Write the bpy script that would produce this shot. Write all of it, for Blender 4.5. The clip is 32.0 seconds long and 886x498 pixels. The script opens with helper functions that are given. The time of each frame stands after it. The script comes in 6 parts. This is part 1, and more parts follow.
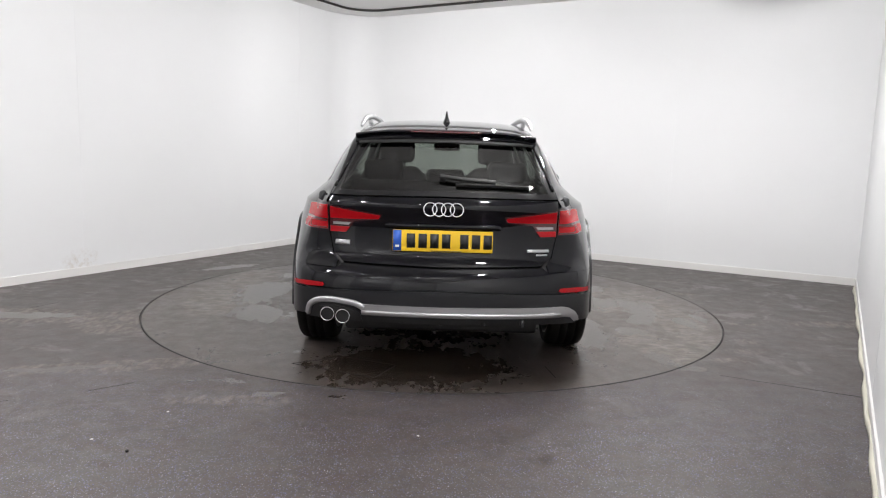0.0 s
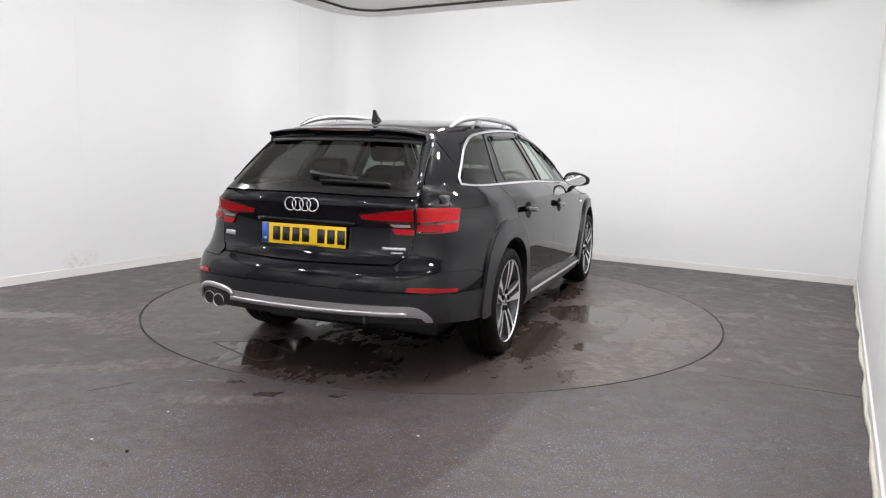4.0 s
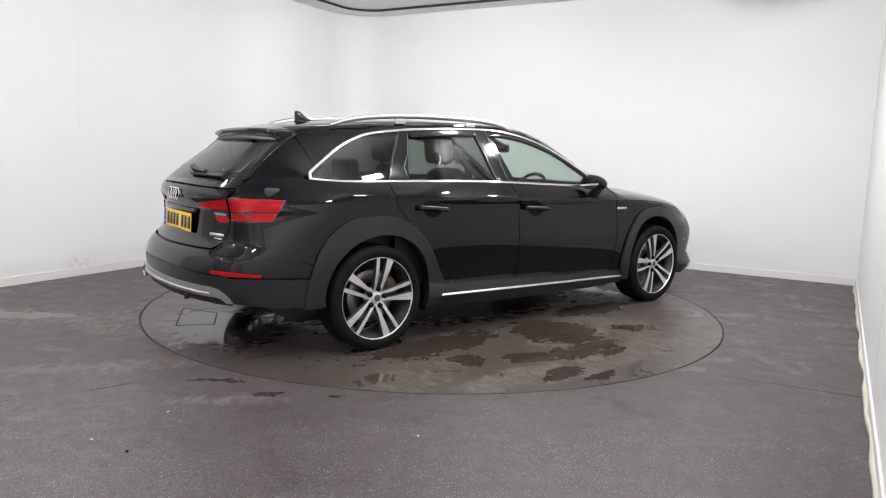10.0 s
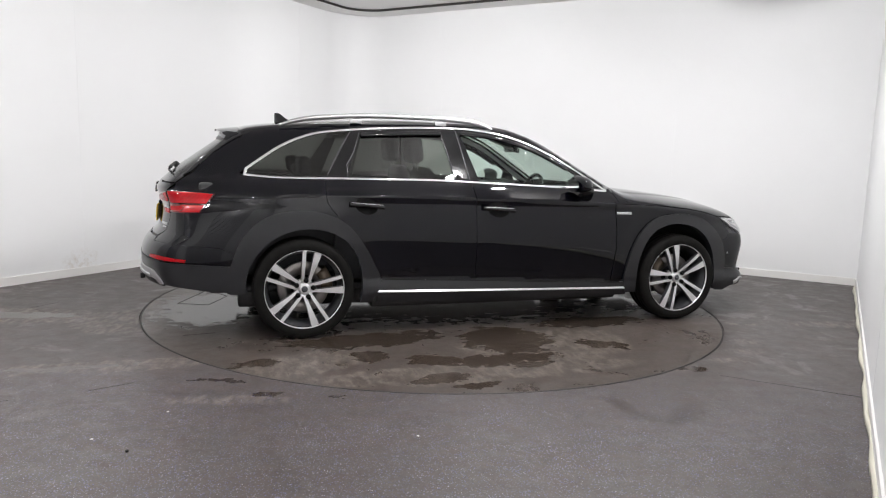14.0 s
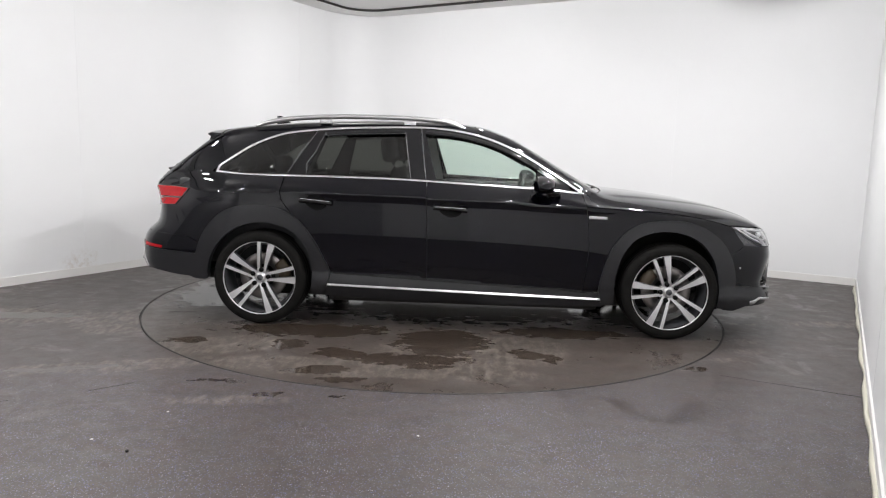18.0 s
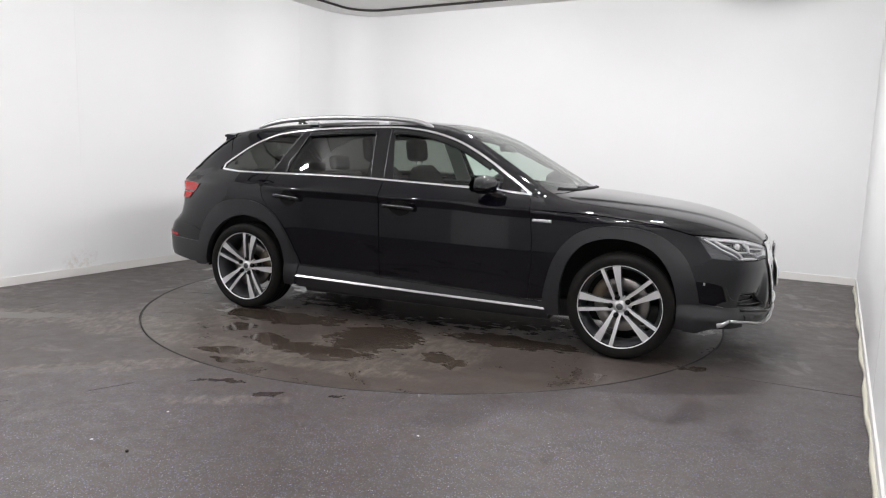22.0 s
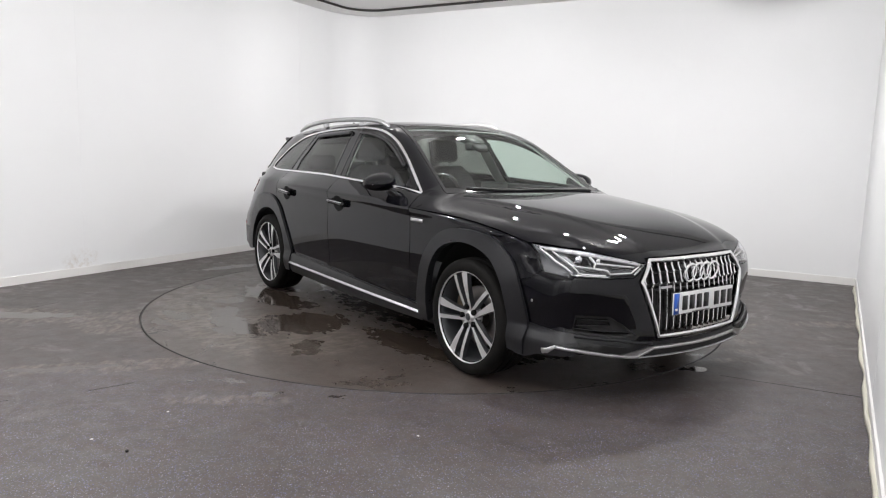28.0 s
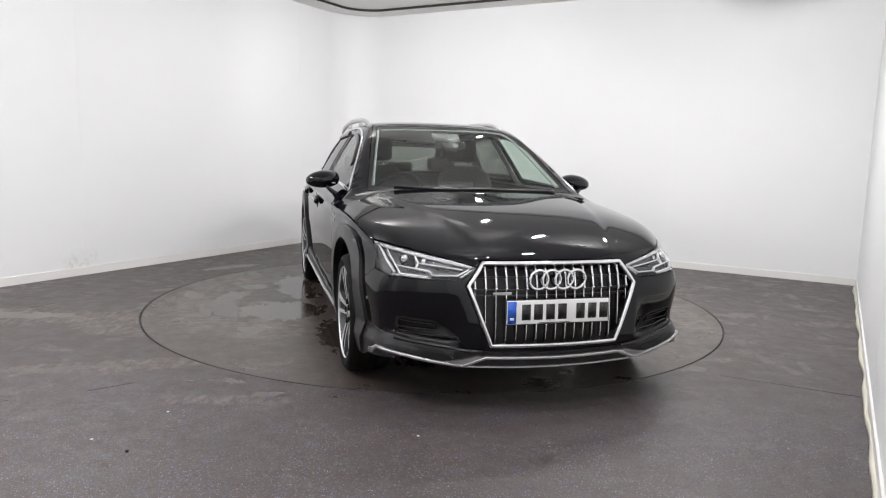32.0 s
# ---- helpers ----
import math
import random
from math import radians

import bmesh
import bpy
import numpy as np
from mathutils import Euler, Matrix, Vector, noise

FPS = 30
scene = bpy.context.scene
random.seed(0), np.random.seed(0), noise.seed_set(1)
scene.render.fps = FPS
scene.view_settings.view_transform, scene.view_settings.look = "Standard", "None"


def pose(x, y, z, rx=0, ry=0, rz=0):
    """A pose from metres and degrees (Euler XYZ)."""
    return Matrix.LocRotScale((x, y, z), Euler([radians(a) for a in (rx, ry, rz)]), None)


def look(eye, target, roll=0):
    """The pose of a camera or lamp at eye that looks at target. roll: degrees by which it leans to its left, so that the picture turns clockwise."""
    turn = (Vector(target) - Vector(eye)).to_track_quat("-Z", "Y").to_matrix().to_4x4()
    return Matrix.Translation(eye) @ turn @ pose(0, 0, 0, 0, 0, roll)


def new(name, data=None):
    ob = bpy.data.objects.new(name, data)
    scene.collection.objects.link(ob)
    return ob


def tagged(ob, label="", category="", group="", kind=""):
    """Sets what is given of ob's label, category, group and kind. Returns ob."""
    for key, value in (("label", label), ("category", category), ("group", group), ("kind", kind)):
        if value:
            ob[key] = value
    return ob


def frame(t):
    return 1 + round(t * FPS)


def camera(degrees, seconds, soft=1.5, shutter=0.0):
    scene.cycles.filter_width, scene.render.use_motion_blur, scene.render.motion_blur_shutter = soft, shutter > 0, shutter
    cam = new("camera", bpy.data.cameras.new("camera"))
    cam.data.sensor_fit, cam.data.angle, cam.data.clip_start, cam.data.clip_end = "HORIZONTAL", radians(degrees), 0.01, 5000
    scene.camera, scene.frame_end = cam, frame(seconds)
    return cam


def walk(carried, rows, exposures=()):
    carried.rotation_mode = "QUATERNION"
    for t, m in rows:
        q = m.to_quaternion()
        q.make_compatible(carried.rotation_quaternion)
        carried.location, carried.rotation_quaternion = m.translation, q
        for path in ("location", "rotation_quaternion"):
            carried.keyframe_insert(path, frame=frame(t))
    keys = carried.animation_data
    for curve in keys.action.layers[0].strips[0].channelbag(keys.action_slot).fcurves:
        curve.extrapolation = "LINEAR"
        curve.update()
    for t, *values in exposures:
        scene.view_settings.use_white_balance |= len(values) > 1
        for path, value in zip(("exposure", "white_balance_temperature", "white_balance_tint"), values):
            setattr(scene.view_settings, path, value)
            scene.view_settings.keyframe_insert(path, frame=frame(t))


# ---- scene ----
from mathutils import geometry

EYE = Vector((0.0, -5.689, 1.231))
AIM = EYE + Vector((0.01131, 0.99042, -0.13763))
cam = camera(64.8, 32.0, 1.15)
walk(cam, [(0.0, look(EYE, AIM, 1.565)), (32.0, look(EYE, AIM, 1.565))])

# ---- light: a closed white studio under rows of ceiling lamps ----
world = bpy.data.worlds.new("world")
scene.world = world
world.use_nodes = True
world.node_tree.nodes["Background"].inputs[0].default_value = (0.9, 0.95, 1.0, 1)
world.node_tree.nodes["Background"].inputs[1].default_value = 0.05
scene.view_settings.exposure = 0.0
LAMP_POWER, LAMP_GLOW, LAMP_COLOUR = 26.2, 40.0, (1.0, 0.985, 0.990)


# ---- materials ----
def mat(name, col=(0.8, 0.8, 0.8), rough=0.5, metal=0.0, **more):
    m = bpy.data.materials.new(name)
    m.use_nodes = True
    b = m.node_tree.nodes["Principled BSDF"]
    b.inputs["Base Color"].default_value = (*col, 1)
    b.inputs["Roughness"].default_value = rough
    b.inputs["Metallic"].default_value = metal
    for key, value in more.items():
        b.inputs[key.replace("_", " ")].default_value = value
    return m


class Nodes:
    """A short hand for node trees: n.add(type, inputs..., settings...)."""

    def __init__(self, m):
        self.t = m.node_tree
        self.b = self.t.nodes["Principled BSDF"]

    def add(self, kind, ins=None, **sets):
        n = self.t.nodes.new("ShaderNode" + kind)
        for k, v in sets.items():
            setattr(n, k, v)
        for k, v in (ins or {}).items():
            self.put(n.inputs[k], v)
        return n

    def put(self, socket, v):
        if isinstance(v, bpy.types.NodeSocket):
            self.t.links.new(v, socket)
        else:
            socket.default_value = v

    def coords(self, scale=1.0, which="Object"):
        c = self.add("TexCoord")
        mp = self.add("Mapping", {"Vector": c.outputs[which]})
        mp.inputs["Scale"].default_value = (scale,) * 3 if not isinstance(scale, tuple) else scale
        return mp.outputs[0]

    def noise(self, scale, detail=4, rough=0.6, vec=None, dist=0.0):
        n = self.add("TexNoise", {"Scale": scale, "Detail": detail, "Roughness": rough, "Distortion": dist})
        if vec is not None:
            self.put(n.inputs["Vector"], vec)
        return n.outputs["Fac"]

    def ramp(self, fac, stops):
        r = self.add("ValToRGB", {"Fac": fac})
        els = r.color_ramp.elements
        while len(els) < len(stops):
            els.new(0.5)
        for e, (p, c) in zip(els, stops):
            e.position = p
            e.color = (*c, 1) if isinstance(c, tuple) else (c, c, c, 1)
        return r.outputs[0]

    def mix(self, fac, a, b, how="MIX"):
        n = self.add("MixRGB", blend_type=how)
        for s, v in zip(n.inputs, (fac, a, b)):
            if isinstance(v, tuple):
                v = (*v, 1)[:4]
            elif isinstance(v, (int, float)) and s.type == "RGBA":
                v = (v, v, v, 1)
            self.put(s, v)
        return n.outputs[0]

    def maths(self, op, a, b=0.0, clamp=False):
        n = self.add("Math", operation=op, use_clamp=clamp)
        self.put(n.inputs[0], a)
        self.put(n.inputs[1], b)
        return n.outputs[0]

    def bump(self, height, strength=0.2, distance=0.01):
        n = self.add("Bump", {"Height": height, "Strength": strength, "Distance": distance})
        self.put(self.b.inputs["Normal"], n.outputs[0])

    def base(self, v):
        self.put(self.b.inputs["Base Color"], v)

    def rough(self, v):
        self.put(self.b.inputs["Roughness"], v)


def blob(n, at, cx, cy, rx, ry, turn=0.0, edge=0.25):
    """One inside an ellipse on the floor, falling to zero over its edge."""
    mp = n.add("Mapping", {"Vector": at}, vector_type="TEXTURE")
    mp.inputs["Location"].default_value = (cx, cy, 0)
    mp.inputs["Rotation"].default_value = (0, 0, radians(turn))
    mp.inputs["Scale"].default_value = (rx, ry, 1000)
    ln = n.add("VectorMath", {0: mp.outputs[0]}, operation="LENGTH")
    mr = n.add("MapRange", {"Value": ln.outputs["Value"], "From Min": 1 - edge, "From Max": 1 + edge, "To Min": 1.0, "To Max": 0.0})
    return mr.outputs[0]


def union(n, masks):
    out = masks[0]
    for m in masks[1:]:
        out = n.maths("MAXIMUM", out, m)
    return out


def ragged(n, at, amount, scale):
    """The place, shaken by noise, for uneven outlines."""
    c = n.add("TexNoise", {"Vector": at, "Scale": scale, "Detail": 5, "Roughness": 0.65})
    sub = n.add("VectorMath", {0: c.outputs["Color"], 1: (0.5, 0.5, 0.5)}, operation="SUBTRACT")
    sc = n.add("VectorMath", {0: sub.outputs[0]}, operation="SCALE")
    sc.inputs["Scale"].default_value = amount
    return n.add("VectorMath", {0: at, 1: sc.outputs[0]}, operation="ADD").outputs[0]


def floor_material(name, puddles, streaks, flecked, tint, gloss, mottle):
    """Dark speckled sheet flooring under a film of brown grime, wet in some places, in others dried and pale with
    painted glints.
    """
    m = mat(name, (0.06, 0.055, 0.052), 0.4, 0.0, Specular_IOR_Level=0.42)
    n = Nodes(m)
    at = n.coords()
    grime = n.noise(0.8, 7, 0.68, at)
    fine = n.noise(7, 7, 0.72, at)
    grit = n.noise(60, 3, 0.7, at)
    base = n.mix(grime, *tint)
    base = n.mix(n.ramp(fine, [(0.38, 0.0), (0.72, mottle)]), base, (0.118, 0.097, 0.083))
    base = n.mix(n.ramp(grit, [(0.35, 0.0), (0.70, 0.5)]), base, (0.034, 0.029, 0.027))
    blotch = n.noise(15, 6, 0.72, at)
    base = n.mix(n.ramp(blotch, [(0.44, 0.0), (0.68, 0.50)]), base, (0.036, 0.033, 0.034))
    stain = n.noise(1.0, 6, 0.7, ragged(n, n.coords((5.0, 11.0, 1.0)), 1.2, 0.4))
    base = n.mix(n.ramp(stain, [(0.42, 0.0), (0.66, 0.55)]), base, (0.078, 0.055, 0.047))
    # drag marks left by squeegee and brooms
    drag = n.noise(1.0, 6, 0.75, n.coords((3.0, 16.0, 1.0)))
    base = n.mix(n.ramp(drag, [(0.54, 0.0), (0.70, 0.22)]), base, (0.125, 0.107, 0.094))
    shaken = ragged(n, at, 0.30, 3.2)
    wet = union(n, [blob(n, shaken, *q, 0.55) for q in puddles])
    flake = n.noise(1.0, 4, 0.6, n.coords((8.0, 15.0, 1.0)))
    wet = n.maths("ADD", wet, n.maths("MULTIPLY", n.maths("SUBTRACT", flake, 0.5), 1.7))
    wet = n.ramp(wet, [(0.50, 0.0), (0.56, 1.0)])
    damp = n.ramp(n.noise(2.6, 7, 0.7, at, 0.6), [(0.56, 0.0), (0.63, 0.7)])
    wet = n.maths("MAXIMUM", wet, n.maths("MULTIPLY", damp, 0.55))
    # pale streaks: dried marks, with glints of the wet film put into the colour
    streaky = union(n, [blob(n, ragged(n, at, 0.30, 5.0), *q) for q in streaks])
    streaky = n.maths("MULTIPLY", n.ramp(streaky, [(0.35, 0.0), (0.6, 1.0)]), n.ramp(n.noise(1.0, 6, 0.75, ragged(n, n.coords((22.0, 9.0, 1.0)), 1.6, 0.12)), [(0.45, 0.0), (0.62, 1.0)]))
    base = n.mix(n.maths("MULTIPLY", streaky, 0.62), base, (0.215, 0.187, 0.158))
    base = n.mix(n.maths("MULTIPLY", wet, 0.66), base, (0.030, 0.020, 0.012))
    show = flecked(n, at)
    patch = n.ramp(n.noise(3.0, 5, 0.65, at), [(0.36, 0.40), (0.62, 1.0)])
    show = n.maths("MULTIPLY", show, patch)
    for scale, size, share, a, b in ((118.0, 0.27, 0.40, (0.09, 0.10, 0.28), (0.21, 0.21, 0.25)), (92.0, 0.12, 0.62, (0.20, 0.21, 0.42), (0.60, 0.60, 0.62)), (110.0, 0.26, 0.45, (0.016, 0.015, 0.015), (0.15, 0.105, 0.075))):
        vor = n.add("TexVoronoi", {"Vector": at, "Scale": scale})
        chip = n.ramp(vor.outputs["Distance"], [(size, 1.0), (size + 0.12, 0.0)])
        sep = n.add("SeparateColor", {0: vor.outputs["Color"]})
        keep = n.maths("GREATER_THAN", sep.outputs[1], share)
        hue = n.mix(sep.outputs[0], a, b)
        base = n.mix(n.maths("MULTIPLY", n.maths("MULTIPLY", chip, keep), show), base, hue)
    n.base(base)
    n.rough(n.mix(wet, n.ramp(fine, [(0.3, gloss), (0.7, gloss + 0.2)]), 0.10))
    rel = n.mix(wet, n.mix(0.6, grit, fine), 0.5)
    n.bump(rel, 0.35, 0.004)
    return m


def far_from_table(n, at):
    """Flecks show where feet and water have kept the sheet clean: in front, away from the turntable."""
    sep = n.add("SeparateXYZ", {0: ragged(n, at, 0.8, 1.5)})
    mr = n.add("MapRange", {"Value": sep.outputs[1], "From Min": -1.75, "From Max": -2.45, "To Min": 0.15, "To Max": 0.9})
    return mr.outputs[0]


def faint(n, at):
    v = n.add("Value")
    v.outputs[0].default_value = 0.16
    return v.outputs[0]


def wall_material():
    m = mat("white_cladding", (0.82, 0.82, 0.815), 0.5)
    n = Nodes(m)
    at = n.coords()
    smear = n.noise(1.2, 6, 0.6, at)
    base = n.mix(smear, (0.795, 0.80, 0.80), (0.83, 0.835, 0.84))
    # brown scuffs above the skirting of the left-hand wall
    mp = n.add("Mapping", {"Vector": ragged(n, at, 0.25, 6.0)}, vector_type="TEXTURE")
    mp.inputs["Location"].default_value = (-3.24, -0.98, 0.13)
    mp.inputs["Scale"].default_value = (0.3, 0.22, 0.13)
    ln = n.add("VectorMath", {0: mp.outputs[0]}, operation="LENGTH")
    near = n.ramp(ln.outputs["Value"], [(0.35, 1.0), (0.95, 0.0)])
    scuff = n.maths("MULTIPLY", near, n.ramp(n.noise(22, 5, 0.7, at), [(0.45, 0.0), (0.7, 0.6)]))
    base = n.mix(scuff, base, (0.50, 0.42, 0.33))
    n.base(base)
    n.rough(n.ramp(n.noise(3, 5, 0.6, at), [(0.3, 0.42), (0.7, 0.60)]))
    n.bump(n.noise(2.0, 3, 0.5, at), 0.04, 0.02)
    return m


M_WALL = wall_material()
WET_TABLE = [(0.13, -1.24, 0.30, 0.34, 4), (-0.06, -1.66, 0.37, 0.13, 3), (-0.47, -1.60, 0.16, 0.12, 3), (-0.52, -1.92, 0.15, 0.06, 3), (-0.36, -2.06, 0.14, 0.05, 3), (0.08, -1.82, 0.15, 0.06, 3), (-1.48, -1.43, 0.12, 0.08, 3), (0.65, -1.47, 0.10, 0.12, 3), (0.81, -1.52, 0.07, 0.10, 3), (-0.78, -1.06, 0.55, 0.16, 4), (-0.83, -1.43, 0.12, 0.12, 3), (0.95, -0.89, 0.45, 0.15, 4), (0.2, 1.45, 0.5, 0.22, 0), (-0.6, 1.3, 0.3, 0.2, 30), (1.2, 1.3, 0.35, 0.16, -20), (-1.75, 0.1, 0.40, 0.55, 0), (1.5, -0.2, 0.25, 0.45, 0), (0.1, 0.0, 1.4, 0.70, 0)]
PALE_TABLE = [(-0.12, -1.42, 0.16, 0.16, 0), (-0.25, -1.86, 1.0, 0.16, 0), (0.55, -1.40, 0.40, 0.35, 20), (-1.3, -1.55, 0.5, 0.2, 20), (0.3, 1.7, 1.0, 0.3, 0)]
WET_FLOOR = [(-1.15, -2.13, 0.15, 0.022, 0), (-0.80, -2.30, 0.07, 0.02, 0), (-0.5, -2.33, 0.06, 0.02, 0), (1.55, -1.72, 0.10, 0.03, 0), (-2.9, -0.80, 0.40, 0.10, 5), (-2.0, -1.98, 0.35, 0.05, 16), (-2.1, 1.4, 0.3, 0.1, 40)]
PALE_FLOOR = [(-2.9, -0.84, 0.7, 0.22, 5), (-2.15, -0.90, 0.35, 0.35, 0), (-1.9, -1.95, 0.8, 0.10, 16), (-1.0, -2.4, 0.3, 0.06, 0), (2.3, 1.2, 0.16, 0.06, 0), (2.25, 0.6, 0.15, 0.06, 0), (2.36, -0.56, 0.10, 0.04, 0), (2.15, -1.05, 0.12, 0.05, 0), (2.0, -1.3, 0.12, 0.05, 0), (1.84, -1.5, 0.12, 0.05, 0), (3.0, -0.5, 0.3, 0.1, 0)]
M_FLOOR = floor_material("speckled_floor", WET_FLOOR, PALE_FLOOR, far_from_table, ((0.058, 0.051, 0.048), (0.089, 0.080, 0.075)), 0.37, 0.28)
M_DISC = floor_material("turntable_floor", WET_TABLE, PALE_TABLE, faint, ((0.053, 0.043, 0.035), (0.086, 0.071, 0.058)), 0.26, 0.5)
M_BASE = mat("white_plastic_trim", (0.80, 0.79, 0.77), 0.35)
M_CEIL = mat("ceiling_board", (0.80, 0.79, 0.78), 0.8)
M_GLOW = mat("lamp_diffuser", (0.9, 0.9, 0.9), 0.4, Emission_Color=(0.96, 0.985, 1.0, 1), Emission_Strength=LAMP_GLOW)
M_STEEL = mat("dark_steel", (0.015, 0.014, 0.013), 0.55, 0.0)
M_COVE = mat("ceiling_border", (0.78, 0.77, 0.76), 0.7)
M_GAPDARK = mat("dark_joint", (0.012, 0.011, 0.010), 0.8)
M_DARKPANEL = mat("grey_panel_paint", (0.50, 0.50, 0.51), 0.5)
M_SEAL = mat("cream_seal", (0.62, 0.60, 0.50), 0.5)
M_SCORE = mat("scored_sheet", (0.028, 0.025, 0.023), 0.7)
M_WHITE = mat("white_enamel", (0.78, 0.78, 0.78), 0.4)


# ---- building blocks ----
def mesh_of(name, verts, faces, material, smooth=False):
    me = bpy.data.meshes.new(name)
    me.from_pydata([tuple(v) for v in verts], [], faces)
    if material:
        me.materials.append(material)
    me.polygons.foreach_set("use_smooth", [smooth] * len(me.polygons))
    me.update()
    return me


def part(name, bm, material, parent=None, label="", smooth=True):
    """Links a bmesh, or a ready mesh, as one object under its thing."""
    if isinstance(bm, bmesh.types.BMesh):
        me = bpy.data.meshes.new(name)
        bm.to_mesh(me)
        bm.free()
        me.polygons.foreach_set("use_smooth", [smooth] * len(me.polygons))
    else:
        me = bm
    me.name = name
    if material and not me.materials:
        me.materials.append(material)
    ob = new(name, me)
    ob.parent = parent
    if label:
        ob["label"] = label
    return ob


def box(x0, x1, y0, y1, z0, z1, bevel=0.0, seg=2):
    bm = bmesh.new()
    bmesh.ops.create_cube(bm, size=1)
    for v in bm.verts:
        v.co = Vector((x0 + (v.co.x + 0.5) * (x1 - x0), y0 + (v.co.y + 0.5) * (y1 - y0), z0 + (v.co.z + 0.5) * (z1 - z0)))
    if bevel:
        bmesh.ops.bevel(bm, geom=bm.edges[:], offset=bevel, segments=seg, affect="EDGES", profile=0.5)
    return bm


def moved(bm, m):
    bmesh.ops.transform(bm, matrix=m, verts=bm.verts[:])
    return bm


def prism(outline, z0, z1):
    """A closed outline in x, y raised from z0 to z1."""
    bm = bmesh.new()
    low = [bm.verts.new((x, y, z0)) for x, y in outline]
    top = [bm.verts.new((x, y, z1)) for x, y in outline]
    n = len(outline)
    for i in range(n):
        bm.faces.new((low[i], low[(i + 1) % n], top[(i + 1) % n], top[i]))
    bm.faces.new(top)
    bm.faces.new(low[::-1])
    bmesh.ops.recalc_face_normals(bm, faces=bm.faces[:])
    return bm


# ---- the room: its walls stand 30 degrees off the line of sight ----
TURN = radians(-30)
U = Vector((math.cos(TURN), math.sin(TURN)))
V = Vector((-math.sin(TURN), math.cos(TURN)))
LEFT, RIGHT, BACK, FRONT, TOP = -3.24, 3.085, 3.21, -5.75, 3.06
CORNER = 0.55
PANEL_EDGE, PIER, PANEL_END = -2.8, (-0.75, 0.2), 1.7
ROOM = Matrix.Rotation(TURN, 4, "Z")


def room(ob):
    ob.matrix_basis = ROOM
    return ob


def bent(path, outward, z0, z1):
    """A wall of thickness outward along a path in u, v (to the right of the path), from z0 to z1."""
    pts = [Vector(p) for p in path]
    off = []
    for i, p in enumerate(pts):
        a = (pts[i] - pts[i - 1]).normalized() if i else (pts[1] - pts[0]).normalized()
        b = (pts[i + 1] - pts[i]).normalized() if i + 1 < len(pts) else a
        t = (a + b).normalized()
        nrm = Vector((-t.y, t.x))
        off.append(p + nrm * outward / max(0.3, t.dot(a)))
    bm = bmesh.new()
    n = len(pts)
    grid = []
    for q, z in ((pts, z0), (pts, z1), (off, z1), (off, z0)):
        grid.append([bm.verts.new((p.x, p.y, z)) for p in q])
    for k in range(4):
        a, b = grid[k], grid[(k + 1) % 4]
        for i in range(n - 1):
            bm.faces.new((a[i], a[i + 1], b[i + 1], b[i]))
    for i in (0, n - 1):
        bm.faces.new([g[i] for g in grid])
    bmesh.ops.recalc_face_normals(bm, faces=bm.faces[:])
    return bm


def arc(cu, cv, r, a0, a1, n=14):
    return [(cu + r * math.cos(radians(a0 + (a1 - a0) * i / n)), cv + r * math.sin(radians(a0 + (a1 - a0) * i / n))) for i in range(n + 1)]


def setting(name, bm, material, label, smooth=False):
    ob = part(name, bm, material, None, smooth=smooth)
    tagged(ob, label, "", "", "structure")
    return room(ob)


def edge_round(ob, angle=30):
    me = ob.data
    me.set_sharp_from_angle(angle=radians(angle))
    me.polygons.foreach_set("use_smooth", [True] * len(me.polygons))
    return ob


wall_path = [(LEFT, FRONT), (LEFT, BACK - CORNER)] + arc(LEFT + CORNER, BACK - CORNER, CORNER, 180, 90)[1:] + [(RIGHT, BACK)]
floor = part("floor", moved(box(LEFT - 0.2, RIGHT + 0.2, FRONT - 0.2, BACK + 0.2, -0.20, -0.012), ROOM), M_FLOOR, None, smooth=False)
tagged(floor, "dark grey speckled sheet floor, damp and grimy", "", "", "structure")
DISC_R = 2.243


def ring_plate(name, inner, half, z0, z1, material):
    """A plate over the room with a round hole for the turntable."""
    n = 128
    bm = bmesh.new()
    loops = []
    for z in (z1, z0):
        ins = [bm.verts.new((inner * math.cos(2 * math.pi * i / n), inner * math.sin(2 * math.pi * i / n), z)) for i in range(n)]
        loops.append(ins)
    outs = []
    for i in range(n):
        a = 2 * math.pi * i / n
        d = (ROOM.to_2x2().transposed() @ Vector((math.cos(a), math.sin(a))))
        lim = min(abs((RIGHT + 0.1 if d.x > 0 else LEFT - 0.1) / d.x) if abs(d.x) > 1e-6 else 99, abs((BACK + 0.1 if d.y > 0 else FRONT - 0.1) / d.y) if abs(d.y) > 1e-6 else 99)
        outs.append(bm.verts.new((lim * math.cos(a), lim * math.sin(a), z1)))
    for i in range(n):
        j = (i + 1) % n
        bm.faces.new((loops[0][i], outs[i], outs[j], loops[0][j]))
        bm.faces.new((loops[1][i], loops[0][i], loops[0][j], loops[1][j]))
    # corners of the room
    for cu, cv in ((LEFT - 0.1, BACK + 0.1), (RIGHT + 0.1, BACK + 0.1), (RIGHT + 0.1, FRONT - 0.1), (LEFT - 0.1, FRONT - 0.1)):
        c = ROOM @ Vector((cu, cv, 0))
        a = math.atan2(c.y, c.x) % (2 * math.pi) * n / (2 * math.pi)
        i = int(a) % n
        j = (i + 1) % n
        cvx = bm.verts.new((c.x, c.y, z1))
        bm.faces.new((outs[i], cvx, outs[j]))
    bmesh.ops.recalc_face_normals(bm, faces=bm.faces[:])
    return bm


sheet = part("sheet", ring_plate("sheet", DISC_R + 0.005, 0, -0.011, 0.0, M_FLOOR), M_FLOOR, floor, smooth=False)

